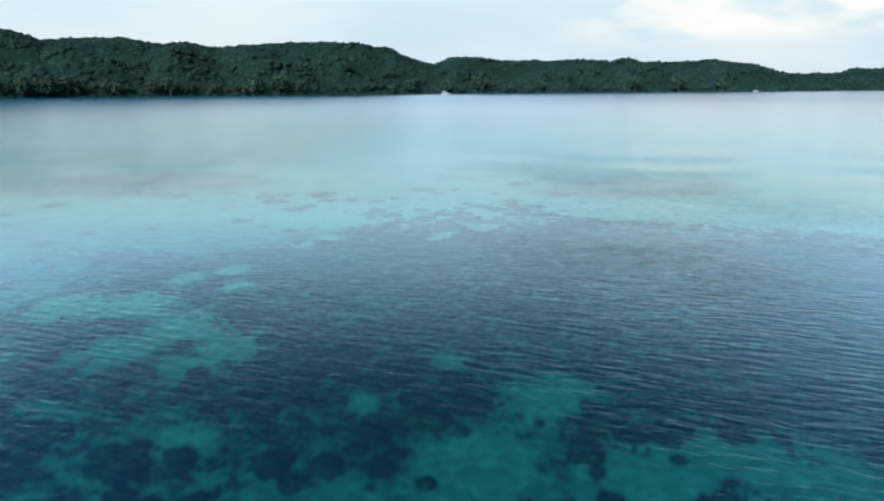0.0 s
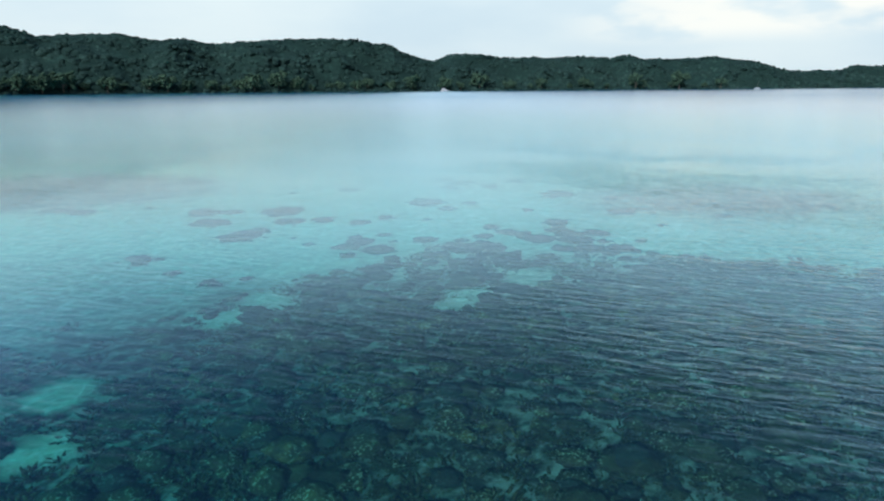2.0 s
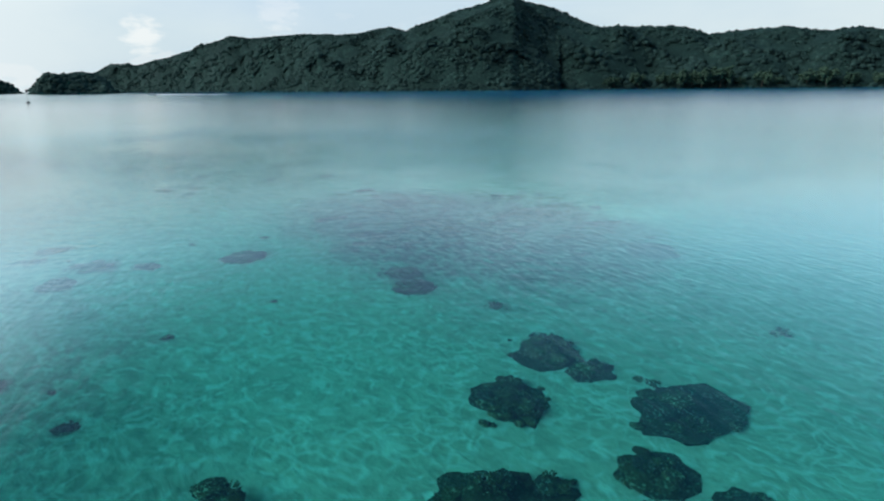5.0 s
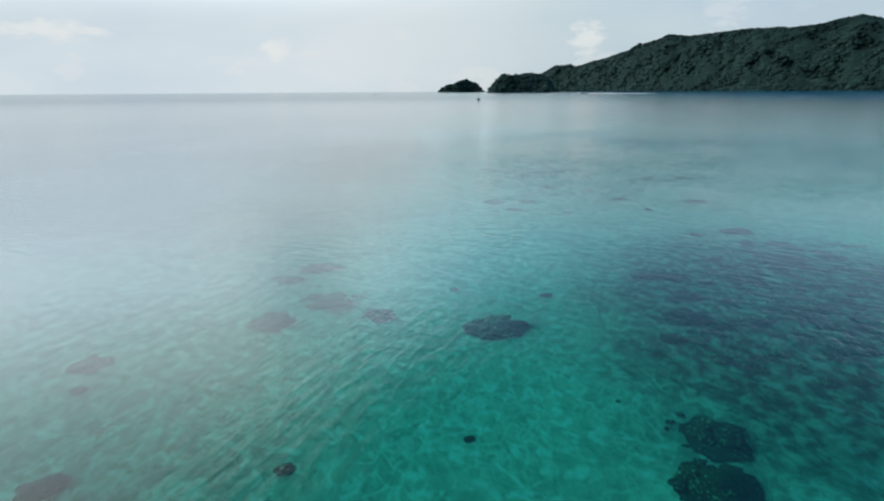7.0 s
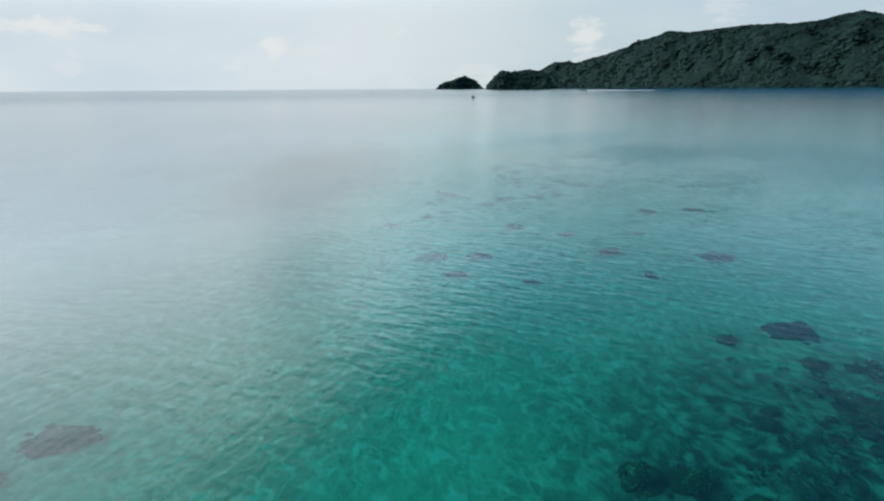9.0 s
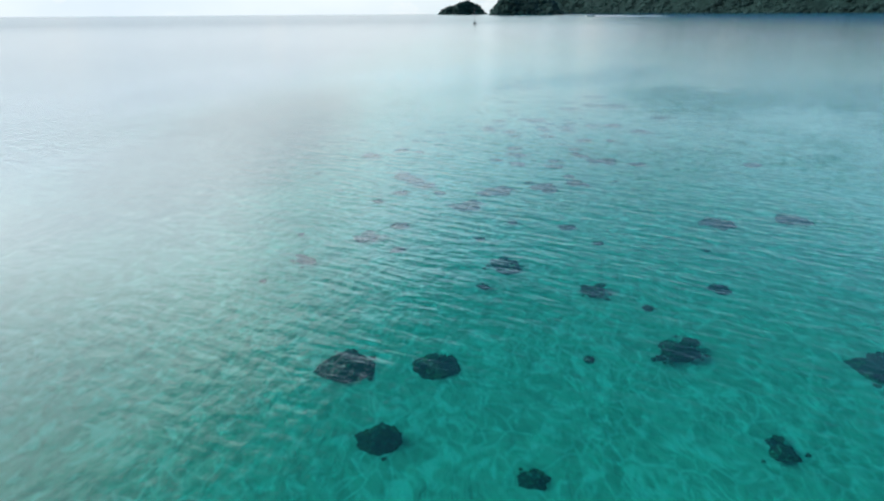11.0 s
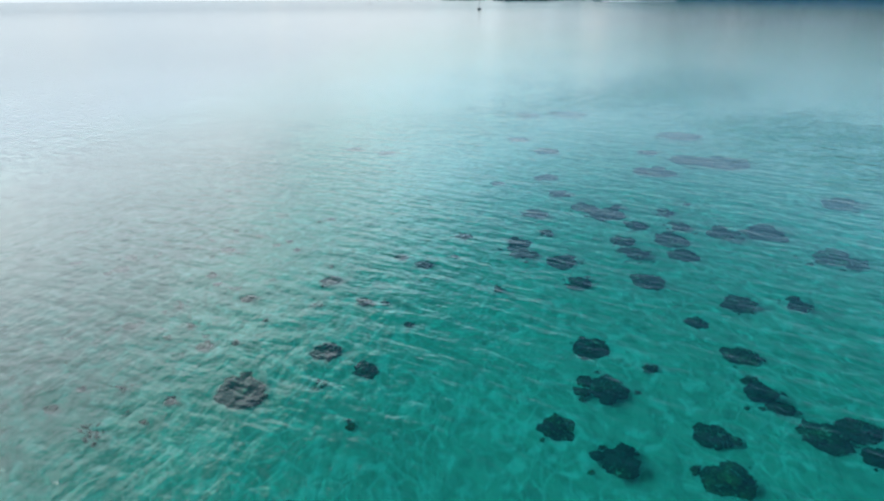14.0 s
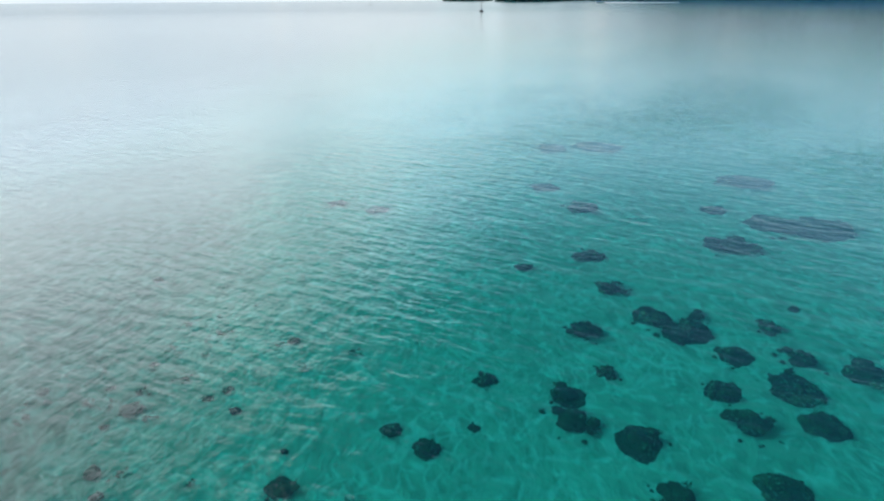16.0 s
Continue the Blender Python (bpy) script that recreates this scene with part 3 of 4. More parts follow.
# rows of a ridge: bearing to the left of +y in degrees, metres to the shore, metres of height
RIDGE_LONG = [
    (-31.93, 2163, 34.2), (-29.69, 2035, 47.4), (-27.57, 1914, 54.6), (-25.72, 1871, 79.1), (-22.4, 1830, 91.8), (-19.39, 1792, 86.3),
    (-17.17, 1764, 86.9), (-15.7, 1746, 95.2), (-14.65, 1733, 87.2), (-13.02, 1711, 93.7), (-7.77, 1641, 90.1), (-4.85, 1602, 91),
    (-2.39, 1570, 100.9), (-0.91, 1550, 98.7), (0.47, 1533, 80.1), (1.8, 1518, 85.7), (4, 1493, 111), (6.9, 1460, 127.4),
    (9.53, 1431, 131.9), (12.6, 1396, 127.2), (16.75, 1355, 116.1), (18.66, 1338, 104.2), (21.12, 1318, 117.6), (23.03, 1302, 111.7),
    (26.03, 1276, 120.4), (29.11, 1250, 116.9), (31.33, 1232, 109.2), (32, 1226, 116.5), (33.67, 1212, 124.6), (38.4, 1174, 127.3),
    (39.61, 1159, 120.7), (44, 1150, 168), (49, 1150, 190),
]
RIDGE_END = [
    (-44, 2700, 60), (-39, 2700, 95), (-34.18, 2490, 72.9), (-32.54, 2490, 69.3), (-31.14, 2490, 59.4), (-29.65, 2490, 62.9),
    (-28.24, 2489, 16.7),
]
RIDGE_DARK = [
    (43, 1100, 120), (47, 1040, 178), (52, 1040, 150), (56.17, 1062, 114.8), (57.49, 1072, 124.9), (58.85, 1091, 121.4),
    (60.23, 1111, 113.7), (62.07, 1137, 113.4), (64.79, 1208, 121.4), (65.99, 1260, 122.7), (67.62, 1331, 124.4), (69.29, 1403, 125.6),
    (70.81, 1470, 136.2), (72.3, 1552, 119), (74.52, 1718, 108.5), (76.33, 1852, 92), (78.09, 1984, 77.1), (78.67, 2027, 88.2),
    (79.86, 2113, 88.4), (80.8, 2150, 68.0), (82.1, 2160, 45.0), (83.6, 2160, 3.0),
]
ISLET_SMALL = [
    (85.96, 1906, 2.2), (86.56, 1906, 24.9), (87.54, 1906, 38), (88.52, 1906, 25.4), (89.26, 1906, 20.8), (89.96, 1906, 3.1),
]
ISLET_ROUND = [
    (79.68, 1257, 2), (80.25, 1257, 29.1), (81.07, 1257, 35.7), (82.04, 1257, 38.1), (83, 1257, 33), (84.21, 1257, 33.2),
    (84.79, 1257, 21.4), (85.37, 1256, 1.9),
]
hill("hill_far", "low hazy wooded hill at the end of the bay", RIDGE_END, 200, 7.5, 1500, 2)
hill("hill_long", "long wooded limestone ridge along the bay", RIDGE_LONG, 280, 6.4, 9000, 1)
hill("hill_dark", "tall dark wooded headland above the sea", RIDGE_DARK, 280, 4.0, 13500, 3)
hill("islet_small", "small wooded rock islet off the headland", ISLET_SMALL, 30, 5.5, 260, 4)
hill("islet_round", "round wooded rock islet off the headland", ISLET_ROUND, 60, 5.5, 420, 5)


# ---- corals ----
def lumpy(seed, sub=3, knob=0.24, flat=0.75):
    """A coral mound of radius about one: a round body with many lobes, cut off at its foot."""
    v, f = ico(sub)
    rng = np.random.default_rng(seed)
    lobes = rng.normal(size=(26, 3))
    lobes[:, 2] = np.abs(lobes[:, 2]) * 0.6
    lobes /= np.linalg.norm(lobes, axis=1)[:, None]
    gain = 0.5 + 0.8 * rng.random(26)
    o = Vector((seed * 11.3, seed * 3.1, seed * 5.7))
    out = []
    for p in v:
        near = np.max(np.clip(1 - np.linalg.norm(lobes - p, axis=1) / 0.62, 0, 1) ** 0.7 * gain)
        p = Vector(p)
        k = 0.80 + knob * near + 0.14 * noise.noise(p * 1.3 + o) + 0.16 * noise.noise(p * 5.5 + o) + 0.10 * noise.noise(p * 12.0 + o)
        q = p * k
        q.z = max(q.z * flat, -0.25)
        out.append(q)
    return out, f


def plate(seed):
    """A table coral: a ragged plate, thin at the rim, over a short stalk."""
    o = Vector((seed * 4.3, seed * 9.1, 0))
    rings, seg = (0.12, 0.45, 0.8, 1.0), 26
    verts, faces = [(0, 0, 0.30)], []
    for r in rings:
        for k in range(seg):
            a = 2 * math.pi * k / seg
            d = Vector((math.cos(a), math.sin(a), 0))
            rr = r * (1 + 0.30 * noise.noise(d * 1.4 + o) + 0.16 * noise.noise(d * 4.5 + o) * r)
            verts.append((d.x * rr, d.y * rr, 0.30 + 0.10 * r + 0.07 * noise.noise(d * r * 5 + o)))
    for k in range(seg):
        a = 2 * math.pi * k / seg
        d = Vector((math.cos(a), math.sin(a), 0))
        rr = 0.93 * (1 + 0.30 * noise.noise(d * 1.4 + o) + 0.16 * noise.noise(d * 4.5 + o))
        verts.append((d.x * rr, d.y * rr, 0.27))
    for k in range(seg):
        a = 2 * math.pi * k / seg
        verts.append((math.cos(a) * 0.22, math.sin(a) * 0.22, -0.2))
    for k in range(seg):
        n = (k + 1) % seg
        faces.append((0, 1 + k, 1 + n))
        for j in range(len(rings) + 1):
            faces.append((1 + j * seg + k, 1 + (j + 1) * seg + k, 1 + (j + 1) * seg + n, 1 + j * seg + n))
    return verts, faces


def thicket(seed, n=34, sides=5, thick=1.0):
    """A staghorn clump: short tapered fingers that fan out from the middle."""
    rng = np.random.default_rng(seed)
    verts, faces = [], []
    for _ in range(n):
        a, t = rng.random() * 6.283, rng.random() ** 0.6
        root = Vector((math.cos(a) * 0.75 * t, math.sin(a) * 0.75 * t, -0.1))
        way = Vector((math.cos(a) * t * 0.9 + rng.normal() * 0.35, math.sin(a) * t * 0.9 + rng.normal() * 0.35, 0.9)).normalized()
        ln, r = 0.4 + 0.35 * rng.random(), (0.10 + 0.07 * rng.random()) * thick
        u = way.orthogonal().normalized()
        w = way.cross(u)
        b = len(verts)
        for h, rr in ((0, r), (0.65, r * 0.8), (1.0, r * 0.35)):
            for k in range(sides):
                c = 2 * math.pi * k / sides
                verts.append(root + way * ln * h + (u * math.cos(c) + w * math.sin(c)) * rr)
        for j in range(2):
            for k in range(sides):
                m = (k + 1) % sides
                faces.append((b + j * sides + k, b + j * sides + m, b + j * sides + sides + m, b + j * sides + sides + k))
        faces.append(tuple(b + 2 * sides + k for k in range(sides)))
    return verts, faces


MOUNDS = [mesh_of("mound", *lumpy(k), m) for k, m in enumerate((M_BROWN, M_BROWN, M_GREY, M_BROWN, M_OLIVE, M_GREY))]
KNOBS = [mesh_of("knob", *lumpy(20 + k, 2, 0.45, 0.9), m) for k, m in enumerate((M_BROWN, M_OLIVE, M_GREY, M_BROWN))]
PLATES = [mesh_of("plate", *plate(k), m) for k, m in enumerate((M_BROWN, M_OLIVE, M_BROWN, M_GREY))]
STAGS = [mesh_of("branches", *thicket(k), m) for k, m in enumerate((M_OLIVE, M_BROWN, M_OLIVE, M_GREY))]
SPRIGS = [mesh_of("sprig", *thicket(60 + k, 13, 3, 0.85), m) for k, m in enumerate((M_OLIVE, M_BROWN, M_OLIVE, M_BROWN))]
TWIGS = [mesh_of("twigs", *thicket(90 + k, 15, 3, 0.6), M_BROWN) for k in range(4)]
LUMPS = [mesh_of("lump", *lumpy(80 + k, 1, 0.5, 0.8), m) for k, m in enumerate((M_BROWN, M_GREY, M_BROWN))]
APRONS = [mesh_of("apron", *lumpy(40 + k, 3, 0.55, 0.8), M_TURF) for k in range(4)]
HEAD_RNG = random.Random(5)


def coral_head(x, y, r, group):
    """A coral bommie on the sand: a mound with knobs, plates and branches on it."""
    rg = HEAD_RNG
    r *= 0.80
    z = -bed_depth(x, y)
    root = new("coral")
    root.matrix_basis = pose(x, y, z, 0, 0, rg.random() * 360)
    tall = min(r * (0.72 + 0.36 * rg.random()), 0.62)
    k = rg.randrange(len(MOUNDS))
    child("mound", MOUNDS[k], root, Matrix.LocRotScale((0, 0, tall * 0.12), None, (r * 0.74, r * 0.62, tall)))
    for _ in range(1 if r < 0.15 else rg.randrange(2, 5)):
        a, d, q = rg.random() * 6.283, rg.uniform(0.35, 0.72), rg.uniform(0.28, 0.52)
        child("lobe", MOUNDS[(k + rg.choice((0, 0, 3))) % 6], root, Matrix.LocRotScale((math.cos(a) * d * r, math.sin(a) * d * r, tall * 0.05), Euler((0, 0, rg.random() * 6.28)), (r * q, r * q * rg.uniform(0.7, 1.1), tall * rg.uniform(0.6, 1.0))))
    if rg.random() < 0.7:
        child("rubble_apron", rg.choice(APRONS), root, Matrix.LocRotScale((rg.uniform(-0.3, 0.3) * r, rg.uniform(-0.3, 0.3) * r, 0), Euler((0, 0, rg.random() * 6.28)), (r * 1.05, r * 0.95, tall * 0.16)))
    n = 3 + int(min(r, 0.8) * 9)
    for _ in range(n):
        a, d = rg.random() * 6.283, math.sqrt(rg.random()) * 0.98
        s = r * (0.18 + 0.24 * rg.random())
        kind = rg.random()
        me, nm = (rg.choice(KNOBS), "knob") if kind < 0.55 else (rg.choice(STAGS), "branches") if kind < 0.85 else (rg.choice(PLATES), "plate")
        top = tall * 0.85 * math.sqrt(max(0.0, 1 - d * d))
        child(nm, me, root, Matrix.LocRotScale((math.cos(a) * d * r, math.sin(a) * d * r, top), Euler((0, 0, rg.random() * 6.28)), (s, s, s * 0.8)))
    for _ in range(int(2 + min(r, 0.6) * 9)):
        a, d, s = rg.random() * 6.283, rg.uniform(0.95, 1.45), r * rg.uniform(0.06, 0.17)
        child("rubble", rg.choice(LUMPS), root, Matrix.LocRotScale((math.cos(a) * d * r, math.sin(a) * d * r, 0.1 * s), Euler((0, 0, rg.random() * 6.28)), (s * 1.4, s, s * 0.8)))
    looks = ("brown knobbly coral head", "brown knobbly coral head", "grey-brown rounded coral head", "brown knobbly coral head", "olive-brown coral head", "grey-brown rounded coral head")
    size = "large " if r > 0.45 else "small " if r < 0.18 else ""
    tagged(root, size + looks[k] + " on pale sand under water", "coral", group)
    return root


# rows of x, y and radius in metres
LAGOON = [
    (0.41, 21.52, 0.45), (-1.55, 21.54, 0.42), (1.22, 21.62, 0.32), (2.78, 21.37, 0.33), (-2.28, 21.73, 0.43), (3.42, 21.33, 0.41),
    (0.44, 22.35, 0.20), (-1.29, 22.31, 0.17), (-0.48, 22.45, 0.34), (-2.04, 22.33, 0.38), (4.10, 21.38, 0.43), (-3.32, 22.07, 0.16),
    (2.39, 22.36, 0.43), (1.05, 22.75, 0.27), (-4.71, 17.20, 0.20), (-2.22, 22.79, 0.20), (3.30, 22.26, 0.44), (2.04, 22.83, 0.32),
    (3.85, 22.03, 0.28), (-1.54, 23.07, 0.20), (1.66, 23.12, 0.33), (-3.83, 22.71, 0.15), (3.29, 22.90, 0.38), (4.87, 22.10, 0.17),
    (1.29, 23.81, 0.26), (3.01, 23.33, 0.48), (3.93, 22.95, 0.35), (-5.19, 22.80, 0.58), (-4.63, 19.02, 0.29), (-4.03, 19.38, 0.16),
]
LAGOON_MORE = [
    (-2.40, 24.46, 0.35), (-0.52, 24.79, 0.19), (-4.93, 23.53, 0.30), (-5.23, 23.38, 0.14), (3.16, 24.35, 0.42), (-1.66, 25.00, 0.36),
    (-3.39, 24.89, 0.37), (-2.21, 21.02, 0.29), (-4.44, 24.61, 0.47), (-5.67, 19.71, 0.20), (5.89, 23.70, 0.25), (2.56, 25.93, 0.26),
    (0.15, 26.31, 0.32), (-6.43, 24.39, 0.58), (-6.70, 20.57, 0.49), (5.29, 25.66, 0.45), (-5.04, 26.00, 0.73), (0.90, 27.24, 0.28),
    (-0.65, 27.36, 0.63), (-6.42, 25.85, 0.35), (-7.29, 25.76, 0.57), (3.91, 28.52, 0.71), (0.20, 30.26, 0.35), (-5.33, 29.36, 0.21),
    (-3.40, 29.96, 0.42), (1.74, 30.55, 0.50), (0.82, 31.41, 0.52), (2.84, 31.70, 0.38), (0.11, 32.44, 0.39), (-9.53, 31.83, 0.69),
]
FLAT = [
    (-11.97, 23.32, 0.08), (-16.68, 25.01, 0.14), (-9.33, 19.52, 0.17), (-11.93, 26.19, 0.43), (-16.48, 27.64, 0.29), (-17.12, 23.27, 0.11),
    (-15.12, 24.02, 0.52), (-12.74, 25.33, 0.04), (-9.19, 26.54, 0.23), (-16.35, 20.94, 0.57), (-10.45, 19.49, 0.11), (-17.77, 27.17, 0.30),
    (-17.60, 27.65, 0.38), (-15.42, 27.25, 0.41), (-11.43, 21.24, 0.12), (-15.75, 21.86, 0.31), (-17.30, 20.56, 0.10), (-11.05, 18.81, 0.25),
    (-10.96, 25.81, 0.44), (-15.41, 20.11, 0.40), (-14.02, 26.27, 0.11), (-13.04, 18.07, 0.13), (-17.66, 19.84, 0.40), (-18.55, 20.72, 0.18),
    (-18.47, 20.26, 0.37), (-11.59, 17.40, 0.35), (-13.79, 17.79, 0.33), (-18.67, 30.44, 0.54), (-21.43, 30.81, 0.42), (-18.81, 31.88, 0.25),
]
GARDEN_NEAR = [
    (-26.03, 25.83, 0.30), (-25.99, 24.82, 0.35), (-32.20, 26.50, 0.33), (-29.03, 26.99, 0.29), (-26.21, 27.85, 0.08), (-32.56, 26.68, 0.16),
    (-32.62, 24.52, 0.15), (-29.80, 25.17, 0.14), (-29.29, 23.57, 0.28), (-26.32, 28.97, 0.38), (-24.12, 26.85, 0.15), (-30.27, 26.65, 0.15),
    (-30.37, 24.54, 0.30), (-24.71, 25.32, 0.26), (-27.47, 28.98, 0.09), (-31.00, 25.14, 0.20), (-28.25, 26.63, 0.15), (-24.40, 29.41, 0.24),
    (-30.84, 28.41, 0.17), (-31.14, 27.37, 0.11), (-28.00, 28.32, 0.30), (-28.43, 23.08, 0.11), (-28.07, 30.22, 0.18), (-30.94, 31.32, 0.32),
    (-30.01, 28.82, 0.11), (-25.75, 31.34, 0.41), (-29.59, 30.64, 0.07), (-30.51, 23.26, 0.12), (-31.00, 32.85, 0.34),
]
GARDEN_FAR = [
    (-38.37, 25.77, 0.08), (-39.65, 24.54, 0.16), (-35.79, 27.98, 0.29), (-39.50, 28.32, 0.28), (-35.67, 28.68, 0.07), (-35.54, 29.00, 0.24),
    (-38.98, 25.41, 0.07), (-40.19, 25.93, 0.16), (-38.98, 25.12, 0.15), (-36.30, 27.43, 0.20), (-36.36, 25.26, 0.09), (-39.48, 29.36, 0.27),
    (-40.48, 25.54, 0.12), (-39.35, 27.06, 0.13), (-40.53, 26.43, 0.07), (-33.19, 26.88, 0.20), (-33.25, 25.89, 0.17), (-38.35, 29.66, 0.15),
    (-36.07, 29.05, 0.21), (-40.31, 28.21, 0.26), (-33.25, 25.02, 0.19), (-40.62, 27.52, 0.31), (-33.40, 27.31, 0.34), (-36.92, 28.07, 0.34),
    (-33.35, 28.49, 0.18), (-33.79, 25.57, 0.30), (-35.74, 30.45, 0.16), (-36.04, 30.13, 0.25), (-41.08, 27.50, 0.22), (-33.64, 28.38, 0.29),
]
GARDEN_FAR_MORE = [
    (-40.47, 29.43, 0.31), (-37.36, 25.32, 0.15), (-38.74, 30.41, 0.25), (-41.38, 26.60, 0.15), (-36.47, 29.89, 0.15), (-36.14, 30.50, 0.22),
    (-34.14, 25.33, 0.26), (-34.01, 28.08, 0.10), (-36.75, 29.75, 0.28), (-37.29, 28.73, 0.10), (-40.45, 30.20, 0.25), (-41.52, 28.10, 0.19),
    (-37.71, 24.79, 0.19), (-33.76, 29.37, 0.15), (-41.09, 29.34, 0.23), (-33.98, 29.15, 0.23), (-37.80, 28.06, 0.25), (-34.63, 24.99, 0.29),
    (-37.46, 29.90, 0.22), (-41.15, 30.18, 0.32), (-34.52, 29.09, 0.16), (-34.06, 30.13, 0.08), (-42.42, 28.00, 0.29), (-41.81, 29.76, 0.23),
    (-41.69, 30.59, 0.28), (-42.37, 29.35, 0.34), (-41.38, 31.13, 0.38), (-42.77, 28.98, 0.30), (-42.81, 29.66, 0.18), (-42.50, 30.51, 0.23),
]
GARDEN_FAR_STILL_MORE = [
    (-43.65, 28.63, 0.30), (-38.70, 31.16, 0.23), (-33.47, 23.60, 0.10), (-35.61, 31.13, 0.26), (-42.98, 31.12, 0.10), (-41.44, 31.94, 0.36),
    (-36.92, 23.99, 0.29), (-44.49, 27.42, 0.15), (-44.98, 28.60, 0.28), (-40.24, 32.48, 0.49), (-45.15, 31.14, 0.50), (-47.32, 24.70, 0.24),
    (-47.38, 28.92, 0.37), (-46.11, 32.38, 0.55), (-47.68, 23.83, 0.25), (-45.92, 33.12, 0.56), (-47.15, 31.56, 0.26), (-35.41, 34.08, 0.26),
    (-48.67, 28.34, 0.33), (-42.68, 33.90, 0.46), (-48.85, 32.93, 0.58), (-52.33, 29.09, 0.58), (-52.45, 30.38, 0.67),
]
for rows, where in ((LAGOON, "coral heads beside the old reef"), (LAGOON_MORE, "coral heads beside the old reef"), (FLAT, "coral heads on the sand flat"), (GARDEN_NEAR, "coral heads of the coral garden"), (GARDEN_FAR, "coral heads of the coral garden"), (GARDEN_FAR_MORE, "coral heads of the coral garden"), (GARDEN_FAR_STILL_MORE, "coral heads of the coral garden")):
    for row in rows:
        coral_head(*row, where)


REEF_RIM = [(-12.0, 16.6), (-7.0, 17.2), (-4.7, 16.9), (-4.1, 18.1), (-3.2, 19.2), (-1.7, 20.0), (-0.6, 21.6), (0.6, 22.3), (1.5, 21.3), (2.4, 20.9), (4.2, 21.4), (7.0, 20.6), (11.0, 19.0), (16.0, 17.0)]


def reef_density(x, y):
    """How thickly the old reef is grown: 0 is bare sand."""
    n = 0.5 + 0.9 * noise.noise((x * 0.33, y * 0.33, 2.2)) + 0.45 * noise.noise((x * 1.1, y * 1.1, 4.2))
    bare = 1.0
    for cx, cy, wide in CLEARINGS:
        bare *= min(1.0, max(0.02, (math.hypot(x - cx, (y - cy) * 1.1) / wide - 0.55 + 0.45 * (n - 0.5)) * 1.6))
    bare *= min(1.0, max(0.0, (x + 13.0 + 4.0 * (n - 0.5)) / 5.0)) * min(1.0, max(0.0, (15.5 - x + 3.0 * (n - 0.5)) / 4.0)) * min(1.0, max(0.0, (y - 2.6 + 2.0 * (n - 0.5)) / 2.0))
    far = math.hypot((x - 9.0) / 4.2, (y - 27.3) / 2.8)
    if far < 1.0:
        return min(1.0, 1.6 * (1.0 - far)) * (0.3 + 0.8 * n)
    if y < 10.5:
        return min(1.0, 0.45 + 0.6 * n) * bare
    edge = np.interp(x, [p[0] for p in REEF_RIM], [p[1] for p in REEF_RIM]) + 0.7 * noise.noise((x * 0.8, y * 0.8, 7.7))
    d = (1.1 + 0.5 * n) * max(0.0, min(1.0, (edge - y) / 0.9))
    if x < -4.5 and y > 11.5:
        d *= 0.55 * n + 0.15
    return d * bare


def staghorn(x, y):
    """Pale staghorn stands in loose drifts on the reef."""
    n = 0.5 + 0.9 * noise.noise((x * 0.55, y * 0.55, 8.2)) + 0.5 * noise.noise((x * 1.7, y * 1.7, 3.2))
    return reef_density(x, y) * max(0.0, min(1.0, 1.6 * (n - 0.35)))


def bare_flat(x, y):
    """Low growth on the sand flat, thinning out to its rim."""
    d = math.hypot((x + 15.5) / 5.5, (y - 31.0) / 4.2)
    n = 0.5 + 0.9 * noise.noise((x * 0.45, y * 0.45, 9.2)) + 0.4 * noise.noise((x * 1.3, y * 1.3, 1.2))
    return max(0.0, 1.15 - d) * 1.9 * max(0.0, n - 0.15)


def rubble_bank(x, y):
    """Scattered rubble and tufts beside the coral garden."""
    d = math.hypot((x + 39.0) / 5.5, (y - 22.3) / 3.2)
    n = 0.5 + 0.9 * noise.noise((x * 0.6, y * 0.6, 6.2)) + 0.4 * noise.noise((x * 1.6, y * 1.6, 5.2))
    return max(0.0, 1.1 - d) * 0.9 * max(0.0, n - 0.2)


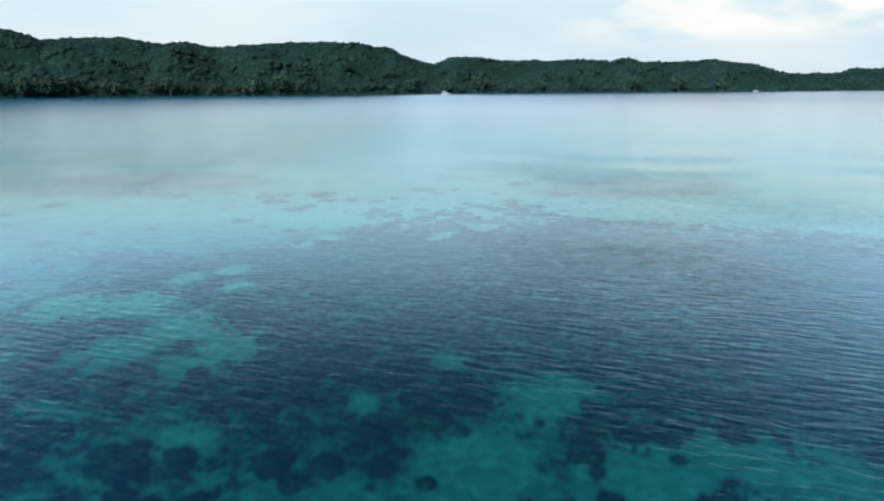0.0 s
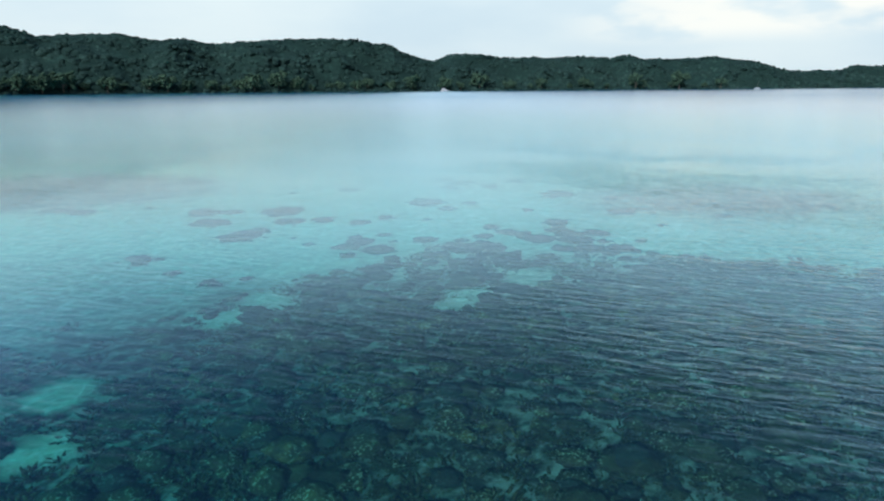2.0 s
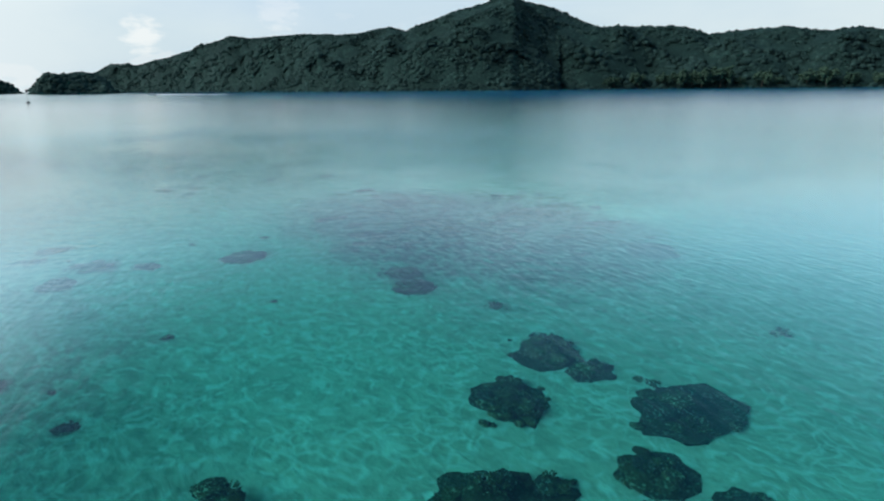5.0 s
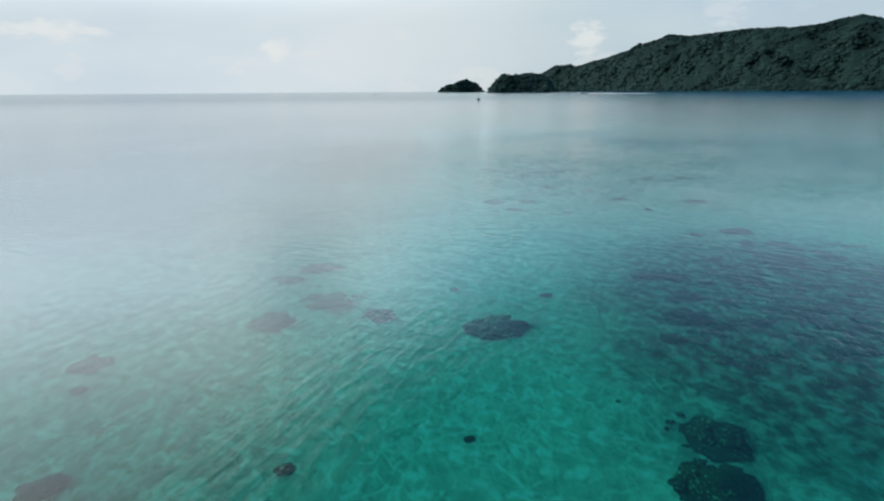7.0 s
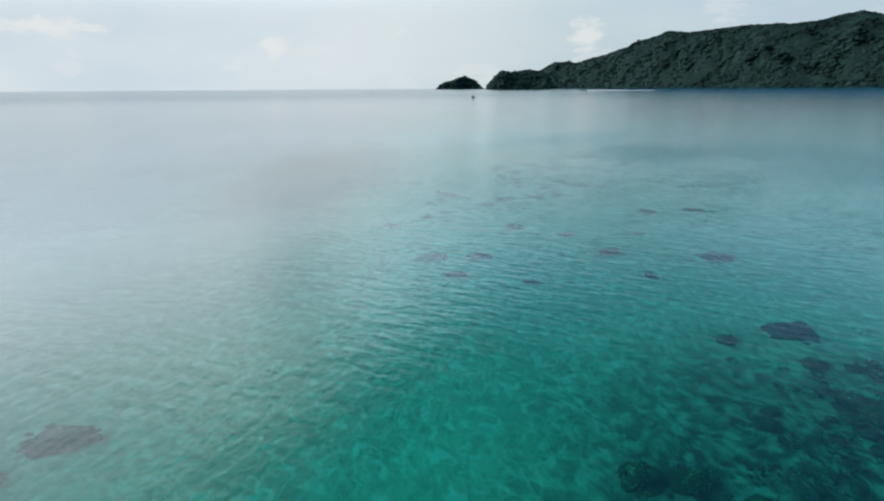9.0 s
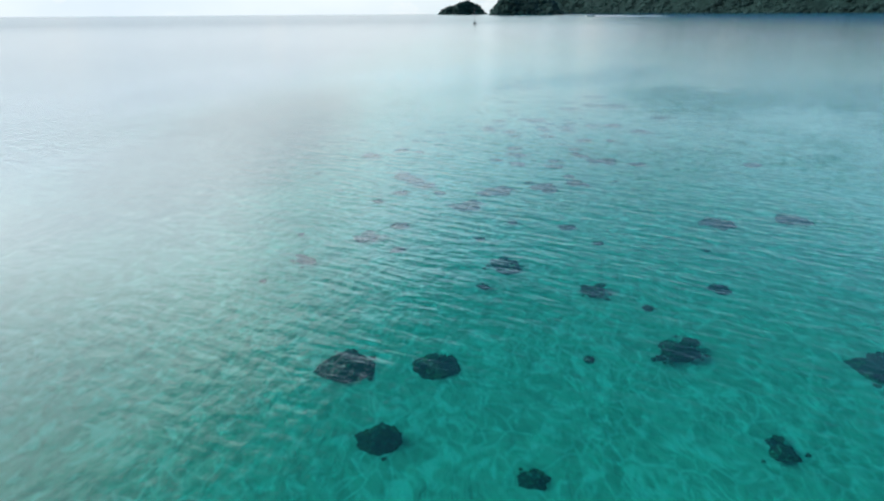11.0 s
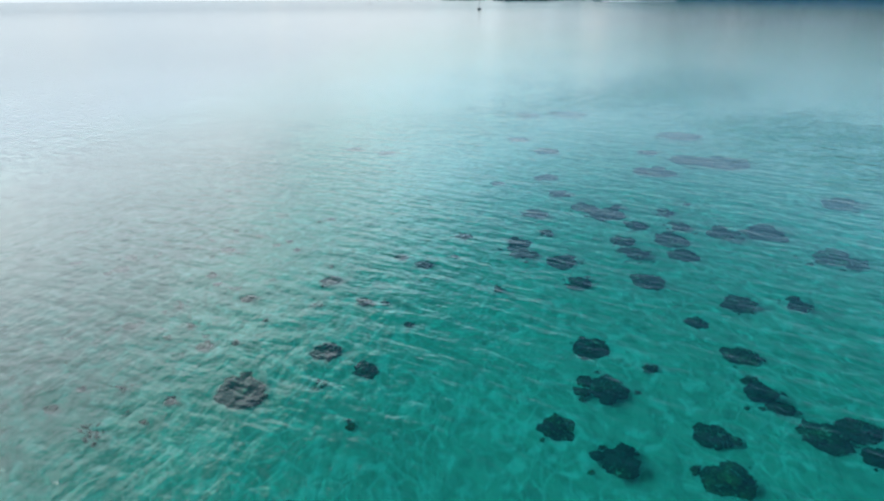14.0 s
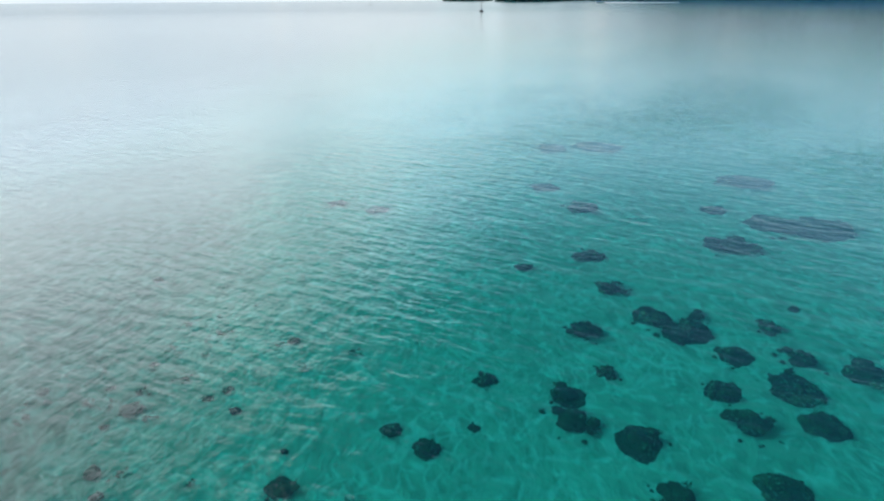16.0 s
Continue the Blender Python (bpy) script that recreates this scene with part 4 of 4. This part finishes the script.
def growth(name, label, density, area, tries, r0, r1, seed, colonies=False, light=()):
    """Coral growth over an area: in its middle single colonies, the rest one sheet of growth."""
    rg = random.Random(seed)
    made, rest_v, rest_f, base = 0, [], [], 0
    pool = MOUNDS[:2] + STAGS + STAGS + STAGS + PLATES[:2] + KNOBS
    light = light or SPRIGS + SPRIGS + SPRIGS + LUMPS + LUMPS
    data = {me.name: (np.array([v.co[:] for v in me.vertices]), [tuple(p.vertices) for p in me.polygons]) for me in light}
    for _ in range(tries):
        x, y = rg.uniform(area[0], area[1]), rg.uniform(area[2], area[3])
        if rg.random() > density(x, y):
            continue
        r = r0 + (r1 - r0) * rg.random() ** 1.6
        z = -bed_depth(x, y) + 0.5 * r0 * noise.noise((x, y, 0)) + 0.2 * r0
        turn, tall = rg.random() * 6.283, r * (0.7 + 0.5 * rg.random())
        if colonies and -4.5 < x < 5.5 and 11.0 < y < 21.0 and made < 300 and rg.random() < 0.35:
            me = rg.choice(pool)
            r, tall = r * 0.8, tall * 0.8
            ob = new("coral_colony", me)
            ob.matrix_basis = Matrix.LocRotScale((x, y, z), Euler((0, 0, turn)), (r, r, tall))
            kind = "branching staghorn coral colony" if me in STAGS else "flat table coral colony" if me in PLATES else "rounded knobbly coral colony"
            tagged(ob, kind + " crowded on the shallow reef", "coral", "colonies of the old reef")
            made += 1
        else:
            me = rg.choice(light)
            v, f = data[me.name]
            c, s = math.cos(turn), math.sin(turn)
            rest_v.append(np.stack([v[:, 0] * c - v[:, 1] * s, v[:, 0] * s + v[:, 1] * c, v[:, 2]], 1) * (r, r, tall) + (x, y, z))
            rest_f.append((f, base, 0 if me.materials[0] == M_BROWN else 1 if me.materials[0] == M_OLIVE else 2))
            base += len(v)
    faces, mats = [], []
    for f, b, k in rest_f:
        faces += [tuple(i + b for i in p) for p in f]
        mats += [k] * len(f)
    me = mesh_of(name, np.concatenate(rest_v), faces, M_TWIG if light == TWIGS else M_BROWN)
    me.materials.append(M_OLIVE)
    me.materials.append(M_GREY)
    me.polygons.foreach_set("material_index", np.array(mats, dtype=np.int32))
    tagged(new(name, me), label, "coral reef", kind="stuff")


growth("reef_growth", "dense brown and olive coral growth on the shallow reef", reef_density, (-14, 16, 2.5, 30.5), 21500, 0.08, 0.30, 11, True)
growth("staghorn_growth", "pale twiggy staghorn coral between the reef colonies", staghorn, (-4, 8, 9, 21), 5200, 0.07, 0.17, 15, light=TWIGS)
growth("flat_growth", "low dark coral growth on the sand flat", bare_flat, (-25, -10, 26, 39), 3600, 0.08, 0.26, 12)
growth("coral_rubble", "scattered dark coral rubble and tufts on sand", rubble_bank, (-46, -32, 18, 27), 1500, 0.04, 0.13, 13)


# ---- boats and marks ----
def bearing(az, dist, z=0.0):
    a = radians(az)
    return Vector((ORIGIN.x - math.sin(a) * dist, ORIGIN.y + math.cos(a) * dist, z))


def hull_mesh(length, beam, height, sheer=0.35, n=14):
    """A boat's hull along x, bow at +x, with a transom, flare and a deck."""
    bm = bmesh.new()
    rows = []
    for i in range(n + 1):
        u = i / n
        x = (u - 0.5) * length
        half = beam / 2 * (1 - max(0.0, (u - 0.45) / 0.55) ** 2.2) * (0.9 + 0.1 * min(1, u * 4)) + 0.02
        top = height * (1 + sheer * u * u)
        rake = 0.08 * length * u ** 4
        rows.append([bm.verts.new(p) for p in ((x + rake, -half, top), (x, -half * 0.82, height * 0.2), (x - rake * 0.4, 0, -0.35 * height), (x, half * 0.82, height * 0.2), (x + rake, half, top))])
    for a, b in zip(rows, rows[1:]):
        for k in range(4):
            bm.faces.new((a[k], a[k + 1], b[k + 1], b[k]))
        bm.faces.new((a[4], a[0], b[0], b[4]))
    bm.faces.new(rows[0][::-1])
    bm.faces.new(rows[-1])
    bmesh.ops.recalc_face_normals(bm, faces=bm.faces)
    return bm


def motor_yacht(at, heading):
    root = new("motor_yacht")
    root.matrix_basis = Matrix.Translation(at) @ pose(0, 0, 0, 0, 0, heading)
    part("hull", hull_mesh(17, 5.0, 2.0), M_WHITE, root)
    bm = bmesh.new()
    box(bm, -6.5, -2.0, 2.05, 4.2, 2.0, 4.5, 0.35)
    cabin = part("cabin", bm, M_WHITE, root)
    bm = bmesh.new()
    box(bm, -5.5, -1.8, 4.55, 2.2, 1.8, 6.6, 0.35)
    bridge = part("bridge", bm, M_WHITE, root)
    for s in (-1, 1):
        for k in range(4):
            bm = bmesh.new()
            box(bm, -5.6 + k * 2.4, s * 2.01 - 0.02, 3.0, -3.8 + k * 2.4, s * 2.01 + 0.02, 3.9)
            part("window", bm, M_GLASS, cabin, "dark tinted window")
        bm = bmesh.new()
        box(bm, -3.5, s * 1.81 - 0.02, 5.3, 1.4, s * 1.81 + 0.02, 6.0)
        part("window", bm, M_GLASS, bridge, "dark tinted window")
    bm = bmesh.new()
    box(bm, -6.4, -1.9, 6.65, 2.6, 1.9, 6.85, 0.08)
    part("roof", bm, M_WHITE, root)
    bm = bmesh.new()
    rod(bm, (-2, 0, 6.8), (-2.4, 0, 9.2), 0.08, 0.04)
    part("mast", bm, M_WHITE, root)
    bm = bmesh.new()
    for s in (-1, 1):
        rod(bm, (4.4, s * 1.7, 3.4), (8.6, s * 0.5, 3.7), 0.04)
        for k in range(4):
            x = 4.5 + k * 1.3
            rod(bm, (x, s * (1.7 - 0.36 * k), 2.4), (x, s * (1.7 - 0.36 * k), 3.45), 0.03)
    part("rail", bm, M_STEEL, root, "thin steel bow rail")
    return tagged(root, "white motor yacht moored off the wooded shore", "boat")


def sailing_yacht(at, heading):
    root = new("sailing_yacht")
    root.matrix_basis = Matrix.Translation(at) @ pose(0, 0, 0, 0, 0, heading)
    part("hull", hull_mesh(15, 4.2, 1.7), M_WHITE, root)
    bm = bmesh.new()
    box(bm, -3.5, -1.4, 1.75, 3.0, 1.4, 2.7, 0.3)
    part("cabin", bm, M_WHITE, root)
    bm = bmesh.new()
    box(bm, -5.6, -1.6, 3.6, -2.6, 1.6, 3.75, 0.05)
    for x in (-5.4, -2.8):
        for y in (-1.5, 1.5):
            rod(bm, (x, y, 1.9), (x, y, 3.65), 0.05)
    part("awning", bm, M_WHITE, root, "white cockpit awning on posts")
    bm = bmesh.new()
    rod(bm, (0.8, 0, 1.7), (0.8, 0, 19), 0.14, 0.09)
    mast = part("mast", bm, M_STEEL, root)
    for z in (8, 13.5):
        bm = bmesh.new()
        rod(bm, (0.8, -1.1, z), (0.8, 1.1, z), 0.05)
        part("spreader", bm, M_STEEL, mast)
    bm = bmesh.new()
    rod(bm, (0.8, 0, 3.1), (-4.8, 0, 3.0), 0.12)
    rod(bm, (0.6, 0, 3.35), (-4.6, 0, 3.22), 0.2, 0.14)
    part("boom", bm, M_WHITE, root, "boom with a furled sail")
    bm = bmesh.new()
    for a, b in (((8.0, 0, 2.3), (0.8, 0, 18.8)), ((-7.3, 0, 1.8), (0.8, 0, 18.8)), ((0.6, 2.0, 1.9), (0.8, 0, 13.5)), ((0.6, -2.0, 1.9), (0.8, 0, 13.5))):
        rod(bm, a, b, 0.025)
    part("rigging", bm, M_STEEL, root)
    return tagged(root, "white sailing yacht at anchor with bare mast", "boat")


def speedboat(at, heading):
    root = new("speedboat")
    root.matrix_basis = Matrix.Translation(at) @ pose(0, 0, 0, 0, -4, heading)
    part("hull", hull_mesh(7.5, 2.4, 0.9), M_WHITE, root)
    bm = bmesh.new()
    box(bm, -2.2, -1.0, 2.5, 1.0, 1.0, 2.6, 0.04)
    part("canopy", bm, M_BLACK, root, "dark flat canopy")
    for x in (-2.0, 0.8):
        for y in (-0.9, 0.9):
            bm = bmesh.new()
            rod(bm, (x, y, 0.9), (x, y, 2.5), 0.04)
            part("post", bm, M_STEEL, root)
    bm = bmesh.new()
    box(bm, -0.4, -0.5, 0.9, 0.5, 0.5, 1.7, 0.08)
    part("console", bm, M_WHITE, root)
    for y in (-0.4, 0.4):
        bm = bmesh.new()
        box(bm, -4.3, y - 0.22, 0.5, -3.7, y + 0.22, 1.5, 0.1)
        part("outboard_motor", bm, M_BLACK, root, "black outboard motor")
    return tagged(root, "white open speedboat with a dark canopy", "boat")


def wake(at, heading, length):
    """Foam behind the speedboat: a lumpy strip that widens and breaks up."""
    rg = random.Random(3)
    verts, faces = [], []
    for k in range(150):
        u = rg.random() ** 1.3
        x = -4 - u * length
        y = rg.uniform(-1, 1) * (0.7 + 2.2 * u)
        r = (0.35 + 1.1 * rg.random()) * (1 - 0.55 * u)
        b, n = len(verts), 8
        verts.append((x, y, 0.75 * (1 - u) + 0.30))
        for j in range(n):
            a = 6.283 * j / n
            q = r * (0.7 + 0.5 * rg.random())
            verts.append((x + math.cos(a) * q * 1.8, y + math.sin(a) * q, 0.012))
        faces += [(b, b + 1 + j, b + 1 + (j + 1) % n) for j in range(n)]
    ob = new("wake", mesh_of("wake", verts, faces, M_FOAM))
    ob.matrix_basis = Matrix.Translation(at) @ pose(0, 0, 0, 0, 0, heading)
    return tagged(ob, "white foam wake trailing behind the speedboat", "wake", kind="stuff")


def channel_marker(at):
    root = new("channel_marker")
    root.matrix_basis = Matrix.Translation(at)
    bm = bmesh.new()
    rod(bm, (0, 0, -1.6), (0, 0, 4.3), 0.09, 0.07, 10)
    part("pole", bm, M_STEEL, root)
    bm = bmesh.new()
    bmesh.ops.create_cone(bm, cap_ends=True, segments=14, radius1=0.75, radius2=0.5, depth=0.7, matrix=Matrix.Translation((0.25, 0, 0.2)))
    bmesh.ops.bevel(bm, geom=list(bm.edges), offset=0.08, segments=1, affect="EDGES")
    part("float", bm, M_BLACK, root, "black float at the waterline")
    bm = bmesh.new()
    bmesh.ops.create_cone(bm, cap_ends=True, segments=12, radius1=0.36, radius2=0.36, depth=0.95, matrix=Matrix.Translation((0, 0, 3.8)))
    part("topmark", bm, M_BLACK, root, "dark can-shaped topmark")
    bm = bmesh.new()
    rod(bm, (0, 0, 4.3), (0, 0, 4.5), 0.09, 0.05)
    part("lantern", bm, M_RED, root, "small red lantern")
    return tagged(root, "steel channel marker pole with dark topmark and float", "marker")


def small_buoy(at):
    root = new("mooring_buoy")
    root.matrix_basis = Matrix.Translation(at)
    bm = bmesh.new()
    bmesh.ops.create_uvsphere(bm, u_segments=14, v_segments=8, radius=0.75)
    bmesh.ops.scale(bm, vec=(1, 1, 0.8), verts=bm.verts)
    part("float", bm, M_BLACK, root, smooth=True)
    bm = bmesh.new()
    rod(bm, (0, 0, 0.5), (0, 0, 1.7), 0.07, 0.05)
    part("pole", bm, M_STEEL, root)
    return tagged(root, "dark mooring buoy afloat on the open lagoon", "buoy")


motor_yacht(Vector((9.8, 1400.0, 0.0)), 20)
sailing_yacht(Vector((720.0, 1484.0, 0.0)), 15)
speedboat(Vector((-631.0, 160.6, 0.0)), 255)
wake(Vector((-631.0, 160.6, 0.0)), 255, 62)
channel_marker(Vector((-248.7, 37.0, 0.0)))
small_buoy(Vector((-565.0, -33.6, 0.0)))


# ---- trees on the shore ----
def tree_meshes(seed, h):
    """A broad shore tree: tapered trunk with limbs, and a crown of many small leaf clumps."""
    rg = random.Random(seed)
    bm = bmesh.new()
    rod(bm, (0, 0, -1), (0.2, 0.1, h * 0.45), h * 0.035, h * 0.022, 7)
    tips = []
    for k in range(7):
        a = 6.283 * k / 7 + rg.random()
        tip = Vector((math.cos(a) * h * (0.22 + 0.2 * rg.random()), math.sin(a) * h * (0.22 + 0.2 * rg.random()), h * (0.5 + 0.4 * rg.random())))
        rod(bm, (0.2, 0.1, h * (0.25 + 0.2 * rg.random())), tip, h * 0.016, h * 0.006, 5)
        tips.append(tip)
    wood = from_bm("trunk", bm, M_BARK)
    vs, fs, base = [], [], 0
    cv, cf = ico(1)
    for tip in tips + [Vector((0, 0, h * 0.8))]:
        for _ in range(16):
            p = tip + Vector((rg.gauss(0, 1), rg.gauss(0, 1), rg.gauss(0, 0.8))) * h * 0.13
            p.z = max(p.z, h * 0.08)
            r = h * (0.07 + 0.07 * rg.random())
            jit = np.array([0.8 + 0.4 * rg.random() for _ in cv])[:, None]
            vs.append(cv * jit * (r, r, r * 0.75) + p[:])
            fs += [tuple(int(i) + base for i in f) for f in cf]
            base += len(cv)
    return wood, mesh_of("crown", np.concatenate(vs), fs, M_SHORE)


TREES = [tree_meshes(40 + k, 1.0 * (16 + 3 * k)) for k in range(4)]
rg = random.Random(9)
for k in range(46):
    az = -24 + 64 * (k + rg.random()) / 46
    d, _ = ridge(sorted(RIDGE_LONG), az)
    root = new("tree")
    root.matrix_basis = Matrix.Translation(bearing(az, d + 3 + 8 * rg.random(), 0.6)) @ Matrix.LocRotScale(None, Euler((0, 0, rg.random() * 6)), [0.9 + 0.9 * rg.random() ** 2] * 3)
    wood, crown = rg.choice(TREES)
    child("trunk", wood, root, Matrix())
    child("crown", crown, root, Matrix())
    tagged(root, "broad pale green tree at the water's edge", "tree", "trees along the shore")
